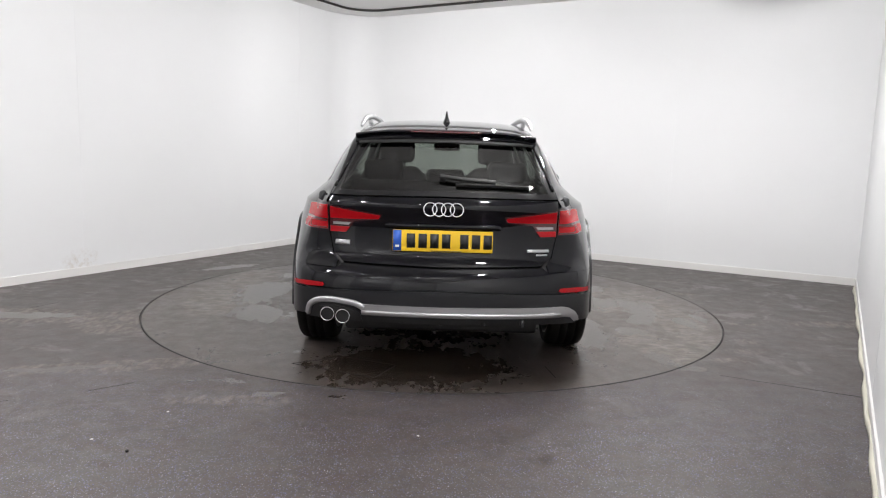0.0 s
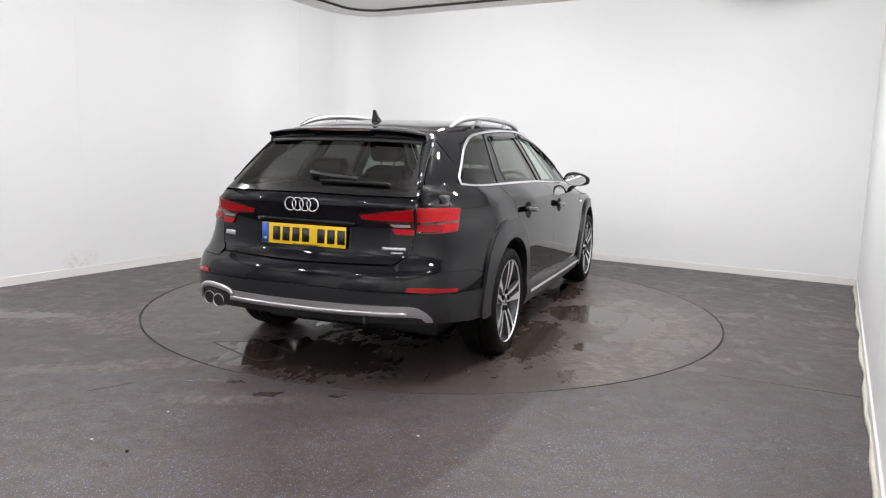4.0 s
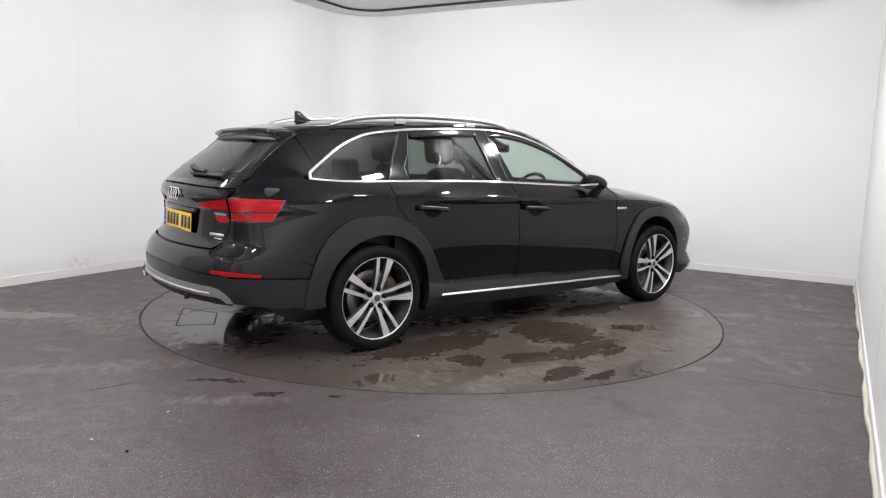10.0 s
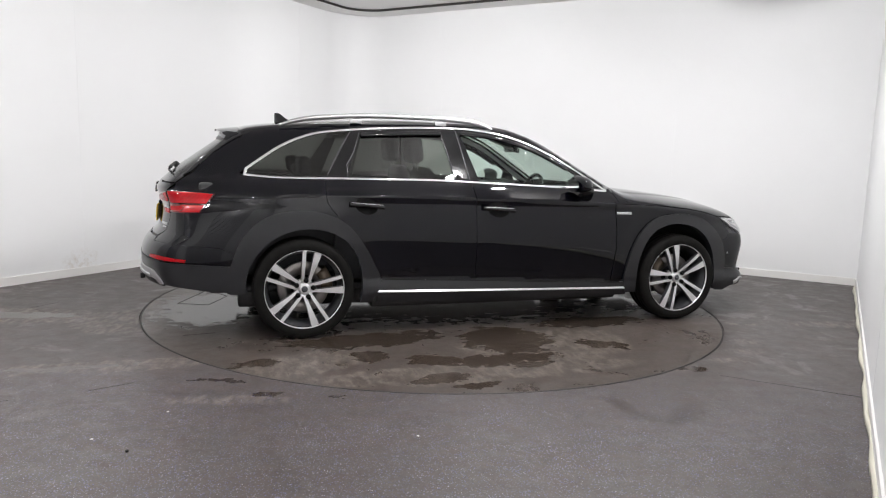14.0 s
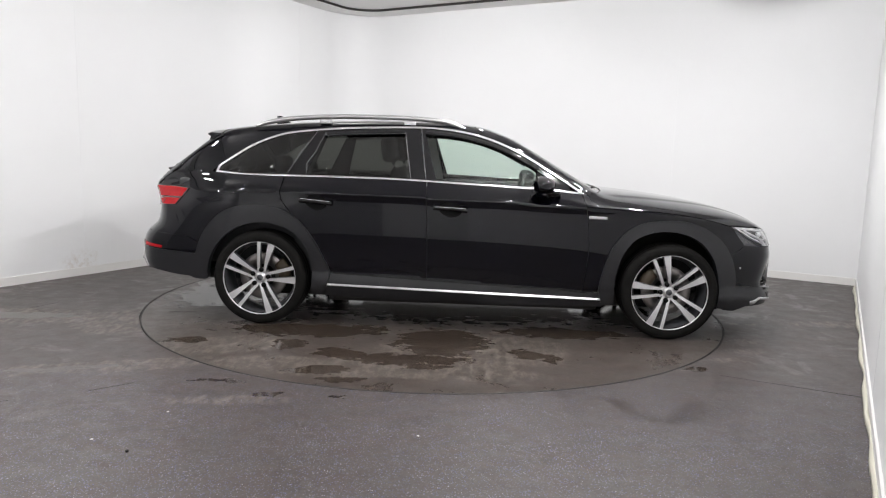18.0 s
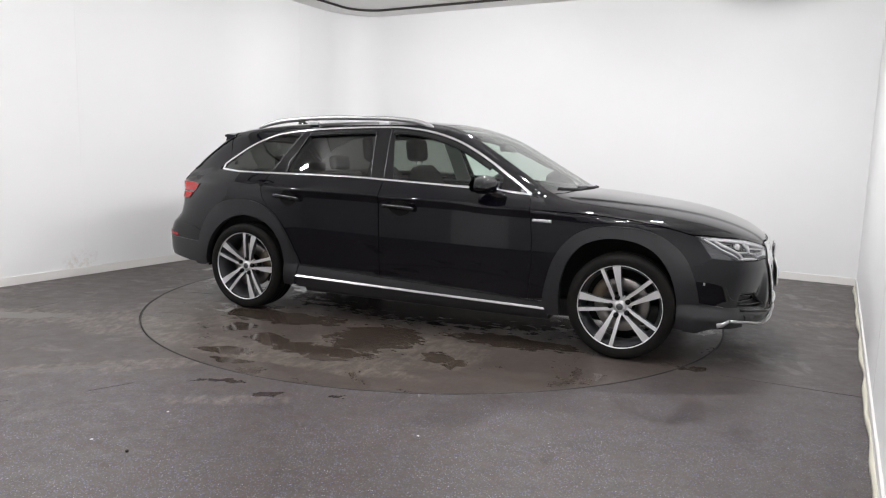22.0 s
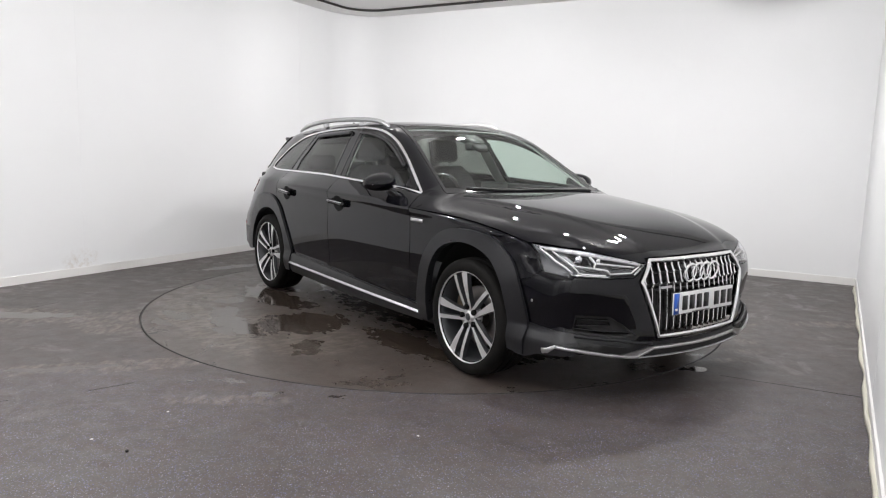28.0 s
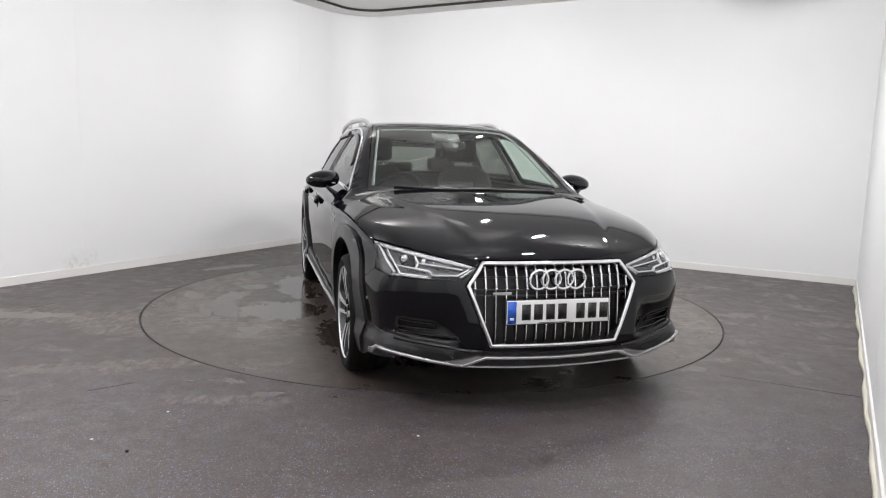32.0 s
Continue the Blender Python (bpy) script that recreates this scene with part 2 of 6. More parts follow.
wall_path[0] = (LEFT, PANEL_EDGE)
left_wall = setting("wall_left", bent(wall_path, 0.15, -0.1, TOP + 0.3), M_WALL, "white clad studio wall, rounded at the corner")
edge_round(left_wall)
right_wall = setting("wall_right", bent([(RIGHT, BACK + 0.15), (RIGHT, FRONT - 0.15)], 0.15, -0.1, TOP + 0.3), M_WALL, "white clad studio wall")
front_wall = setting("wall_front", bent([(PIER[1], FRONT), (PIER[0], FRONT)], 0.15, -0.1, TOP + 0.3), M_WALL, "white unseen wall between two grey panels")


def shutter(path):
    """An unseen grey sheet with ribs across, along a path in u, v."""
    bm = bent(path, 0.05, -0.01, TOP)
    a, b = Vector(path[0]), Vector(path[1])
    d = (b - a).normalized()
    n = Vector((-d.y, d.x))
    for k in range(24):
        z = 0.06 + k * 0.125
        q = [a - n * 0.004, b - n * 0.004, b - n * 0.018, a - n * 0.018]
        lo = [bm.verts.new((p.x, p.y, z)) for p in q]
        hi = [bm.verts.new((p.x, p.y, z + 0.075)) for p in q]
        for i in range(4):
            bm.faces.new((lo[i], lo[(i + 1) % 4], hi[(i + 1) % 4], hi[i]))
        bm.faces.new(lo)
        bm.faces.new(hi)
    bmesh.ops.recalc_face_normals(bm, faces=bm.faces[:])
    return bm


# grey panels added out of view for the darker reflections in the paint
setting("unseen_panel_1", shutter([(LEFT, FRONT), (LEFT, PANEL_EDGE)]), M_DARKPANEL, "unseen grey ribbed panel, mirrored dark in the car paint")
setting("unseen_panel_2", shutter([(PIER[0], FRONT), (LEFT, FRONT)]), M_DARKPANEL, "unseen grey ribbed panel, mirrored dark in the car paint")
setting("unseen_panel_3", shutter([(PANEL_END, FRONT), (PIER[1], FRONT)]), M_DARKPANEL, "unseen grey ribbed panel, mirrored dark in the car paint")
setting("wall_front_corner", bent([(RIGHT, FRONT), (PANEL_END, FRONT)], 0.15, -0.1, TOP + 0.3), M_WALL, "white unseen wall beside a grey panel")
ceiling = setting("ceiling", box(LEFT - 0.15, RIGHT + 0.15, FRONT - 0.15, BACK + 0.15, TOP, TOP + 0.2), M_CEIL, "grey-white ceiling")

inner = [(LEFT + 0.012, PANEL_EDGE), (LEFT + 0.012, BACK - CORNER)] + arc(LEFT + CORNER, BACK - CORNER, CORNER - 0.012, 180, 90)[1:] + [(RIGHT, BACK - 0.012)]
skirting = setting("baseboard_left", bent(inner, 0.0118, -0.005, 0.075), M_BASE, "white plastic skirting, scuffed")
skirting2 = setting("baseboard_right", bent([(RIGHT - 0.012, BACK - 0.012), (RIGHT - 0.012, FRONT)], 0.0118, -0.005, 0.075), M_BASE, "white plastic skirting with a loose cream seal")

# cover strips over the panel joints, and the ceiling's edge trim
for k, (uu, vv, along) in enumerate(((LEFT, -0.93, "v"), (LEFT, 2.07, "v"), (RIGHT, -0.93, "w"), (1.18, BACK, "u"), (-1.82, BACK, "u"))):
    if along == "v":
        bm = box(uu, uu + 0.0010, vv - 0.012, vv + 0.012, 0.08, TOP, 0.001, 1)
    elif along == "w":
        bm = box(uu - 0.0010, uu, vv - 0.012, vv + 0.012, 0.08, TOP, 0.001, 1)
    else:
        bm = box(uu - 0.012, uu + 0.012, vv - 0.0010, vv, 0.08, TOP, 0.001, 1)
    setting("trim_joint_%d" % (k + 1), bm, M_WALL, "white cover strip over a panel joint")
cove = [(LEFT + 0.001, FRONT), (LEFT + 0.001, BACK - CORNER)] + arc(LEFT + CORNER, BACK - CORNER, CORNER - 0.001, 180, 90)[1:] + [(RIGHT, BACK - 0.001)]
inner_cove = [(LEFT + 0.30, FRONT), (LEFT + 0.30, BACK - 0.70)] + arc(LEFT + 0.70, BACK - 0.70, 0.40, 180, 90)[1:] + [(RIGHT, BACK - 0.30)]
edge_a = setting("trim_ceiling_edge", bent(inner_cove, 0.298, TOP - 0.030, TOP - 0.001), M_COVE, "pale border round the ceiling")
shade = [(LEFT + 0.315, FRONT), (LEFT + 0.315, BACK - 0.70)] + arc(LEFT + 0.70, BACK - 0.70, 0.385, 180, 90)[1:] + [(RIGHT, BACK - 0.315)]
setting("trim_ceiling_gap", bent(shade, 0.0045, TOP - 0.031, TOP - 0.002), M_SCORE, "thin dark joint round the ceiling border")

# loose cream sealing strip along the foot of the right-hand wall
pts = []
for i in range(90):
    v = BACK - 0.05 - i * (BACK - 0.05 - FRONT) / 89
    pts.append((RIGHT - 0.020 - 0.006 * math.sin(v * 5.3) - 0.004 * math.sin(v * 11.1 + 1), v, 0.004 + 0.006 * abs(math.sin(v * 3.7))))
seal = []
for i, q in enumerate(pts):
    w = 0.008 + 0.003 * math.sin(q[1] * 7.0)
    seal.append([(q[0] - w, q[1], 0.0), (q[0] - w * 0.6, q[1], q[2] + 0.008), (q[0] + w * 0.5, q[1], q[2] + 0.016), (q[0] + 0.012, q[1], q[2] + 0.018), (q[0] + 0.012, q[1], 0.0)])
bm = bmesh.new()
rows = [[bm.verts.new(c) for c in r] for r in seal]
for ra, rb in zip(rows, rows[1:]):
    for i in range(5):
        j = (i + 1) % 5
        bm.faces.new((ra[i], ra[j], rb[j], rb[i]))
bmesh.ops.recalc_face_normals(bm, faces=bm.faces[:])
setting("trim_seal", bm, M_SEAL, "loose cream sealing strip", True)

# cuts in the floor sheet
def cut(name, a, b, parent, width=0.006, material=None):
    """A thin dark joint from a to b."""
    a, b = Vector(a), Vector(b)
    d = (b - a).normalized()
    nrm = Vector((-d.y, d.x)) * width / 2
    q = [a - nrm, b - nrm, b + nrm, a + nrm]
    bm = prism([tuple(c) for c in q], -0.004, 0.0012)
    return part(name, bm, material or M_GAPDARK, parent, smooth=False)


for a, b in (((-3.00, -0.60), (-2.90, -0.38)), ((-2.97, -0.60), (-2.82, -0.71)), ((-2.25, -2.62), (-2.02, -2.47)), ((1.66, -1.82), (2.5, -2.25)), ((-1.72, -2.32), (-1.55, -2.18))):
    cut("floor_joint", a, b, sheet, 0.0035, M_SCORE)

# chips of paint and a crumb of grit lying about
M_CHIP = mat("paint_chip", (0.62, 0.61, 0.60), 0.6)
M_GRIT = mat("dark_grit", (0.012, 0.011, 0.010), 0.7)
rng = random.Random(5)
for x, y, size, material, name, label in ((-1.417, -2.894, 0.007, M_CHIP, "paint_chip", "white chip of paint on the dark floor"), (-0.053, -2.782, 0.007, M_CHIP, "paint_chip", "white chip of paint on the dark floor"), (-1.223, -2.568, 0.007, M_CHIP, "paint_chip", "white chip of paint on the dark floor"), (-1.22, -3.006, 0.008, M_GRIT, "grit_crumb", "black crumb of grit on the dark floor")):
    line = [(x + size * (0.6 + 0.6 * rng.random()) * math.cos(k), y + size * (0.6 + 0.6 * rng.random()) * math.sin(k)) for k in np.linspace(0, 2 * math.pi, 8)[:-1]]
    tagged(part(name, prism(line, 0.0, 0.002 if material is M_CHIP else 0.008), material, None, smooth=False), label, "debris", "floor debris")

# ---- ceiling lamps: small floodlights out of view, leaned to light the walls evenly ----
lamp_light = bpy.data.lights.new("lamp_light", "AREA")
lamp_light.shape, lamp_light.size, lamp_light.size_y, lamp_light.energy, lamp_light.color = "RECTANGLE", 0.155, 0.065, LAMP_POWER, LAMP_COLOUR
lamp_light.spread = radians(180)


def ceiling_lamp(far, left, turn):
    """A floodlight on a rod; its head leans by far and left, in degrees."""
    root = new("ceiling_lamp")
    tagged(root, "small oblong white ceiling floodlight out of view, switched on", "lamp", "ceiling lamps")
    lean = Matrix.Translation((0, 0, -0.26)) @ pose(0, 0, 0, far, left, 0) @ pose(0, 0, 0, 0, 0, turn)
    part("bracket", box(-0.012, 0.012, -0.012, 0.012, -0.245, 0.0, 0.003), M_WHITE, root)
    part("housing", moved(box(-0.10, 0.10, -0.055, 0.055, 0.012, 0.05, 0.006), lean), M_WHITE, root)
    part("diffuser", moved(box(-0.084, 0.084, -0.038, 0.038, 0.0, 0.02, 0.004), lean), M_GLOW, root, "glowing white diffuser")
    bulb = new("lamp_light", lamp_light)
    bulb.parent = root
    bulb.matrix_basis = lean @ Matrix.Translation((0, 0, -0.004))
    return root


# (u, v, tilt towards the far wall, tilt towards the left-hand wall)
# the second to fourth lamps and the last six are added for even light
spots = [(-2.25, -2.05, 3, -51), (-1.6, 0.28, 68, -60), (0.04, 1.2, -30, 41), (1.2, 0.24, -8, 45), (1.85, -2.05, 37, 37), (1.85, -0.95, -4, 46), (1.85, 0.0, 72, -16), (1.9, 0.85, -12, 9), (-2.2, -3.9, 39, 41), (-0.9, -3.9, -3, -60), (0.4, -3.9, -30, 13), (1.7, -3.9, 7, -60), (-1.5, -5.1, -2, 50), (0.8, -5.1, -30, -60)]
for u, v, far, left in spots:
    ceiling_lamp(far, left, 90 if left > 30 else 0).matrix_basis = Matrix.Translation(ROOM @ Vector((u, v, TOP))) @ ROOM

# ---- turntable ----
def loft_ring(r0, r1, z0, z1, n=160):
    bm = bmesh.new()
    rows = [[bm.verts.new((r * math.cos(2 * math.pi * i / n), r * math.sin(2 * math.pi * i / n), z)) for i in range(n)] for r, z in ((r0, z0), (r0, z1), (r1, z1), (r1, z0))]
    for k in range(4):
        a, b = rows[k], rows[(k + 1) % 4]
        for i in range(n):
            bm.faces.new((a[i], a[(i + 1) % n], b[(i + 1) % n], b[i]))
    bmesh.ops.recalc_face_normals(bm, faces=bm.faces[:])
    return bm



turntable = new("turntable")
tagged(turntable, "round dark grey car turntable set flush in the floor, wet", "turntable")
bm = bmesh.new()
bmesh.ops.create_cone(bm, cap_ends=True, segments=160, radius1=DISC_R - 0.003, radius2=DISC_R - 0.003, depth=0.05)
deck = part("deck", moved(bm, Matrix.Translation((0, 0, -0.025))), M_DISC, turntable, smooth=False)
part("deck_rim", loft_ring(DISC_R - 0.0095, DISC_R - 0.0028, -0.012, 0.0008), M_STEEL, turntable, "thin dark steel rim")
hatch = [(-2.01, 0.28), (-1.78, 0.18), (-1.64, 0.50), (-1.80, 0.78)]
for a, b in zip(hatch, hatch[1:] + hatch[:1]):
    cut("hatch_joint", a, b, turntable, 0.007)
cut("hatch_joint", (-1.92, -0.72), (-1.72, -0.69), turntable, 0.006)


# ---- the car's form: x forward, y to its left, z up, from the ground between the axles ----
def table(points, sigma, lo, hi):
    """A smooth curve through points, sampled every 2 mm."""
    px, py = np.array(points, float).T
    d = np.diff(py) / np.diff(px)
    t = np.zeros(len(px))
    t[0], t[-1] = d[0], d[-1]
    for i in range(1, len(px) - 1):
        t[i] = 0 if d[i - 1] * d[i] <= 0 else 2 * d[i - 1] * d[i] / (d[i - 1] + d[i])
    s = np.arange(lo, hi, 0.002)
    k = np.clip(np.searchsorted(px, s) - 1, 0, len(px) - 2)
    h = px[k + 1] - px[k]
    w = np.clip((s - px[k]) / h, 0, 1)
    v = (2 * w**3 - 3 * w**2 + 1) * py[k] + (w**3 - 2 * w**2 + w) * h * t[k] + (3 * w**2 - 2 * w**3) * py[k + 1] + (w**3 - w**2) * h * t[k + 1]
    v += np.where(s < px[0], (s - px[0]) * t[0], 0) + np.where(s > px[-1], (s - px[-1]) * t[-1], 0)
    r = int(4 * sigma / 0.002)
    g = np.exp(-0.5 * (np.arange(-r, r + 1) * 0.002 / sigma) ** 2)
    v = np.convolve(np.pad(v, r, mode="reflect", reflect_type="odd"), g / g.sum(), "valid")
    return lambda x: np.interp(x, s, v)


HALF = table([(-2.5, 0.66), (-2.3, 0.765), (-2.1, 0.825), (-1.9, 0.865), (-1.6, 0.89), (-1.2, 0.90), (-0.5, 0.908), (0.3, 0.91), (0.9, 0.903), (1.3, 0.895), (1.6, 0.885), (1.8, 0.87), (2.0, 0.835), (2.3, 0.76)], 0.06, -2.8, 2.6)
CREASE = table([(-2.5, 0.93), (-1.92, 0.935), (-1.3, 0.945), (-0.5, 0.928), (0.25, 0.909), (1.0, 0.882), (1.3, 0.868), (1.6, 0.833), (1.77, 0.79), (2.1, 0.70), (2.4, 0.62)], 0.06, -2.8, 2.6)
BELT = table([(-2.5, 1.06), (-1.79, 1.052), (-1.5, 1.040), (-0.55, 1.038), (0.25, 1.007), (0.8, 0.974), (1.4, 0.95), (2.4, 0.80)], 0.06, -2.8, 2.6)
SPINE_TIGHT = table([(-2.8, 1.2), (-2.1, 1.318), (-1.9, 1.357), (-1.7, 1.390), (-1.2, 1.436), (-0.6, 1.460), (-0.2, 1.457), (0.06, 1.434), (0.28, 1.369), (0.50, 1.254), (0.72, 1.126), (0.88, 1.032), (0.97, 0.992), (1.12, 0.982), (1.42, 0.950), (1.65, 0.923), (1.88, 0.878), (2.03, 0.830), (2.16, 0.770), (2.25, 0.715), (2.4, 0.55)], 0.035, -2.9, 2.7)
SPINE_SOFT = table([(0.9, 0.993), (1.12, 0.982), (1.42, 0.952), (1.65, 0.925), (1.88, 0.880), (2.03, 0.833), (2.16, 0.774), (2.25, 0.718), (2.4, 0.55)], 0.09, 0.5, 2.9)


def SPINE(x):
    k = 1 / (1 + np.exp(-(x - 1.16) / 0.025)) / (1 + np.exp((x - 2.08) / 0.02))
    return SPINE_TIGHT(x) * (1 - k) + SPINE_SOFT(x) * k


CROWN = table([(-2.8, 0.05), (-1.8, 0.045), (-0.2, 0.036), (0.3, 0.030), (0.8, 0.032), (1.1, 0.042), (1.6, 0.050), (2.0, 0.060), (2.4, 0.10)], 0.05, -2.9, 2.7)
BROAD = table([(-2.8, 0.62), (0.6, 0.62), (1.05, 0.74), (2.6, 0.76)], 0.05, -2.9, 2.7)
STEEP = table([(-2.8, 2.4), (0.6, 2.4), (1.05, 3.6), (2.6, 3.6)], 0.05, -2.9, 2.7)
DROP = table([(-2.4, 0.180), (-1.8, 0.163), (-1.3, 0.132), (-0.6, 0.112), (0.8, 0.112), (2.4, 0.11)], 0.05, -2.9, 2.7)
NOSE = table([(0.0, 2.10), (0.15, 2.20), (0.22, 2.262), (0.30, 2.278), (0.40, 2.283), (0.55, 2.275), (0.65, 2.258), (0.72, 2.236), (0.80, 2.20), (1.0, 2.05), (1.5, 1.7)], 0.012, -0.2, 1.8)
TAIL = table([(0.0, -2.10), (0.16, -2.24), (0.24, -2.34), (0.32, -2.415), (0.42, -2.452), (0.52, -2.455), (0.60, -2.43), (0.65, -2.375), (0.68, -2.345), (0.74, -2.328), (0.82, -2.320), (0.89, -2.330), (0.945, -2.348), (0.975, -2.335), (1.01, -2.30), (1.08, -2.222), (1.20, -2.055), (1.29, -1.935), (1.36, -1.85), (1.6, -1.55)], 0.010, -0.2, 1.8)


def hull(x, y, z):
    """Below zero inside the body, zero on its skin."""
    a = np.abs(y)
    w, zc, zb = HALF(x), CREASE(x), BELT(x)
    mid = np.exp(-((x / 1.10) ** 10))
    tuck = 1 - 0.75 / (1 + np.exp(-(np.abs(x) - 1.75) / 0.05))
    p = np.clip((zc - z) / 0.06, 0, 1)
    q = np.clip((z - 0.63) / (zc - 0.69), 0, 1.3) ** 1.15
    under = w - 0.010 * p * p * (3 - 2 * p) * q - 0.085 * tuck * np.clip((0.36 - z) / 0.22, 0, 2) ** 2
    # hollow along the foot of the doors, and the flare below it
    zf = 0.352 - 0.040 * x
    zo = 0.625 - 0.04 * x
    hollow = np.minimum(0.024 * (zo - z) / (zo - zf), 0.024 * (z - zf + 0.085) / 0.085)
    hollow = 0.5 * (hollow + np.sqrt(hollow**2 + 0.0000045)) - 0.001
    under = under - mid * np.where(z > zf - 0.13, hollow, 0)
    under = under - 0.066 * np.clip((-1.55 - x) / 0.42, 0, 1.3) ** 1.5 * np.clip((z - 0.52) / 0.38, 0, 1) ** 1.5
    under = under - 0.060 * np.clip((x - 1.42) / 0.40, 0, 1.4) ** 1.5 * np.clip((z - 0.50) / 0.28, 0, 1) ** 1.5
    # the front corners draw in below the lamps as well
    under = under - 0.030 * np.clip((x - 1.62) / 0.25, 0, 1) * np.minimum(np.clip((0.60 - z) / 0.22, 0, 1), np.clip((z - 0.30) / 0.07, 0, 1))
    u = np.clip((z - zc) / (zb - zc), 0, 1)
    shelf = 0.066 * np.clip((-1.55 - x) / 0.42, 0, 1.3) ** 1.5 + 0.060 * np.clip((x - 1.42) / 0.40, 0, 1.4) ** 1.5
    over = w - shelf * (1 - 0.6 * u * (x < 0)) - DROP(x) * (0.75 * u + 0.25 * u * u) - 0.55 * np.clip(z - zb, 0, 2) - 0.17 * np.clip(z - zb, 0, 2) ** 2
    # the shoulder over the rear wheel and the tail lamp falls away more steeply
    haunch = 0.5 - 0.5 * np.cos(math.pi * np.clip((-0.85 - x) / 0.55, 0, 1))
    over = over - haunch * (0.040 * (1 - u) + 0.020 * np.clip(u / 0.3, 0, 1))
    under = under - haunch * 0.040 * np.clip((z - 0.80) / (zc - 0.80), 0, 1) ** 2
    s = 1 / (1 + np.exp(-(z - zc) / 0.006))
    side = (a - (under * (1 - s) + over * s)) * 0.97
    dome = 0.66 - 0.27 * np.clip((x - 1.0) / 1.0, -0.3, 1.3)
    dome = 0.007 / (1 + np.exp(-(a - dome) / 0.010)) / (1 + np.exp(-(x - 1.03) / 0.02))
    top = (z - SPINE(x) + CROWN(x) * (a / BROAD(x)) ** STEEP(x) + dome) * 0.92
    # the bumper's corners fall back below the lamps, down to the lip
    c = np.clip((a - 0.44) / 0.08, 0, 1)
    fall = 0.046 * c * c * (3 - 2 * c) * np.minimum(np.clip((0.575 - z) / 0.185, 0, 1), np.clip((z - 0.315) / 0.065, 0, 1))
    nose = (x - NOSE(z) + 0.27 * a**2 + 0.16 * a**6 + fall) * 0.9
    tail = (TAIL(z) - x + 0.20 * a**2 + 0.10 * a**4 + 0.20 * a**6) * np.where(z > 1.0, 0.8, 0.95)
    g = np.stack([side, top, nose, tail])
    k = 0.022
    m = g.max(0)
    return m + k * np.log(np.exp((g - m) / k).sum(0))


def gradient(p):
    e = 0.003
    g = np.stack([hull(p[:, 0] + e, p[:, 1], p[:, 2]) - hull(p[:, 0] - e, p[:, 1], p[:, 2]), hull(p[:, 0], p[:, 1] + e, p[:, 2]) - hull(p[:, 0], p[:, 1] - e, p[:, 2]), hull(p[:, 0], p[:, 1], p[:, 2] + e) - hull(p[:, 0], p[:, 1], p[:, 2] - e)], 1)
    return g / np.maximum(np.linalg.norm(g, axis=1, keepdims=True), 1e-9)


def onto(way, uv):
    """Points of the skin over uv: way 'side' (x, z; the car's right), 'top' (x, y), 'front' or 'rear' (y, z)."""
    uv = np.asarray(uv, float).reshape(-1, 2)
    n = len(uv)
    lo, hi = np.zeros(n), np.zeros(n)

    def at(s):
        if way == "side":
            return np.stack([uv[:, 0], -s, uv[:, 1]], 1)
        if way == "top":
            return np.stack([uv[:, 0], uv[:, 1], 0.55 + s], 1)
        if way == "front":
            return np.stack([1.2 + s, uv[:, 0], uv[:, 1]], 1)
        return np.stack([-1.2 - s, uv[:, 0], uv[:, 1]], 1)

    hi[:] = 1.6
    for _ in range(34):
        mid = (lo + hi) / 2
        inside = hull(*at(mid).T) < 0
        lo, hi = np.where(inside, mid, lo), np.where(inside, hi, mid)
    return at((lo + hi) / 2)


def closer(line, step):
    """A closed line with points at most step apart."""
    out = []
    line = [np.array(q, float) for q in line]
    for a, b in zip(line, line[1:] + line[:1]):
        k = max(1, int(np.ceil(np.linalg.norm(b - a) / step)))
        out += [a + (b - a) * i / k for i in range(k)]
    return np.array(out)


def curve(pts, n=8, closed=False):
    """A smooth line through pts (Catmull-Rom)."""
    q = [np.array(v, float) for v in pts]
    if not closed:
        q = [2 * q[0] - q[1]] + q + [2 * q[-1] - q[-2]]
        spans = range(1, len(q) - 2)
    else:
        spans = range(len(q))
    out = []
    m = len(q)
    for i in spans:
        a, b, c, d = q[(i - 1) % m], q[i], q[(i + 1) % m], q[(i + 2) % m]
        for k in range(n):
            t = k / n
            out.append(0.5 * (2 * b + (c - a) * t + (2 * a - 5 * b + 4 * c - d) * t**2 + (3 * b - a - 3 * c + d) * t**3))
    if not closed:
        out.append(q[-2])
    return [tuple(v) for v in out]


def within(poly, pts):
    x, y = pts[:, 0], pts[:, 1]
    inside = np.zeros(len(pts), bool)
    for (x0, y0), (x1, y1) in zip(poly, np.roll(poly, -1, 0)):
        cross = (y0 > y) != (y1 > y)
        with np.errstate(divide="ignore", invalid="ignore"):
            inside ^= cross & (x < (x1 - x0) * (y - y0) / (y1 - y0) + x0)
    return inside


def off_line(poly, pts):
    best = np.full(len(pts), 9.0)
    for a, b in zip(poly, np.roll(poly, -1, 0)):
        d = b - a
        t = np.clip(((pts - a) @ d) / max(d @ d, 1e-12), 0, 1)
        best = np.minimum(best, np.linalg.norm(pts - a - t[:, None] * d, axis=1))
    return best


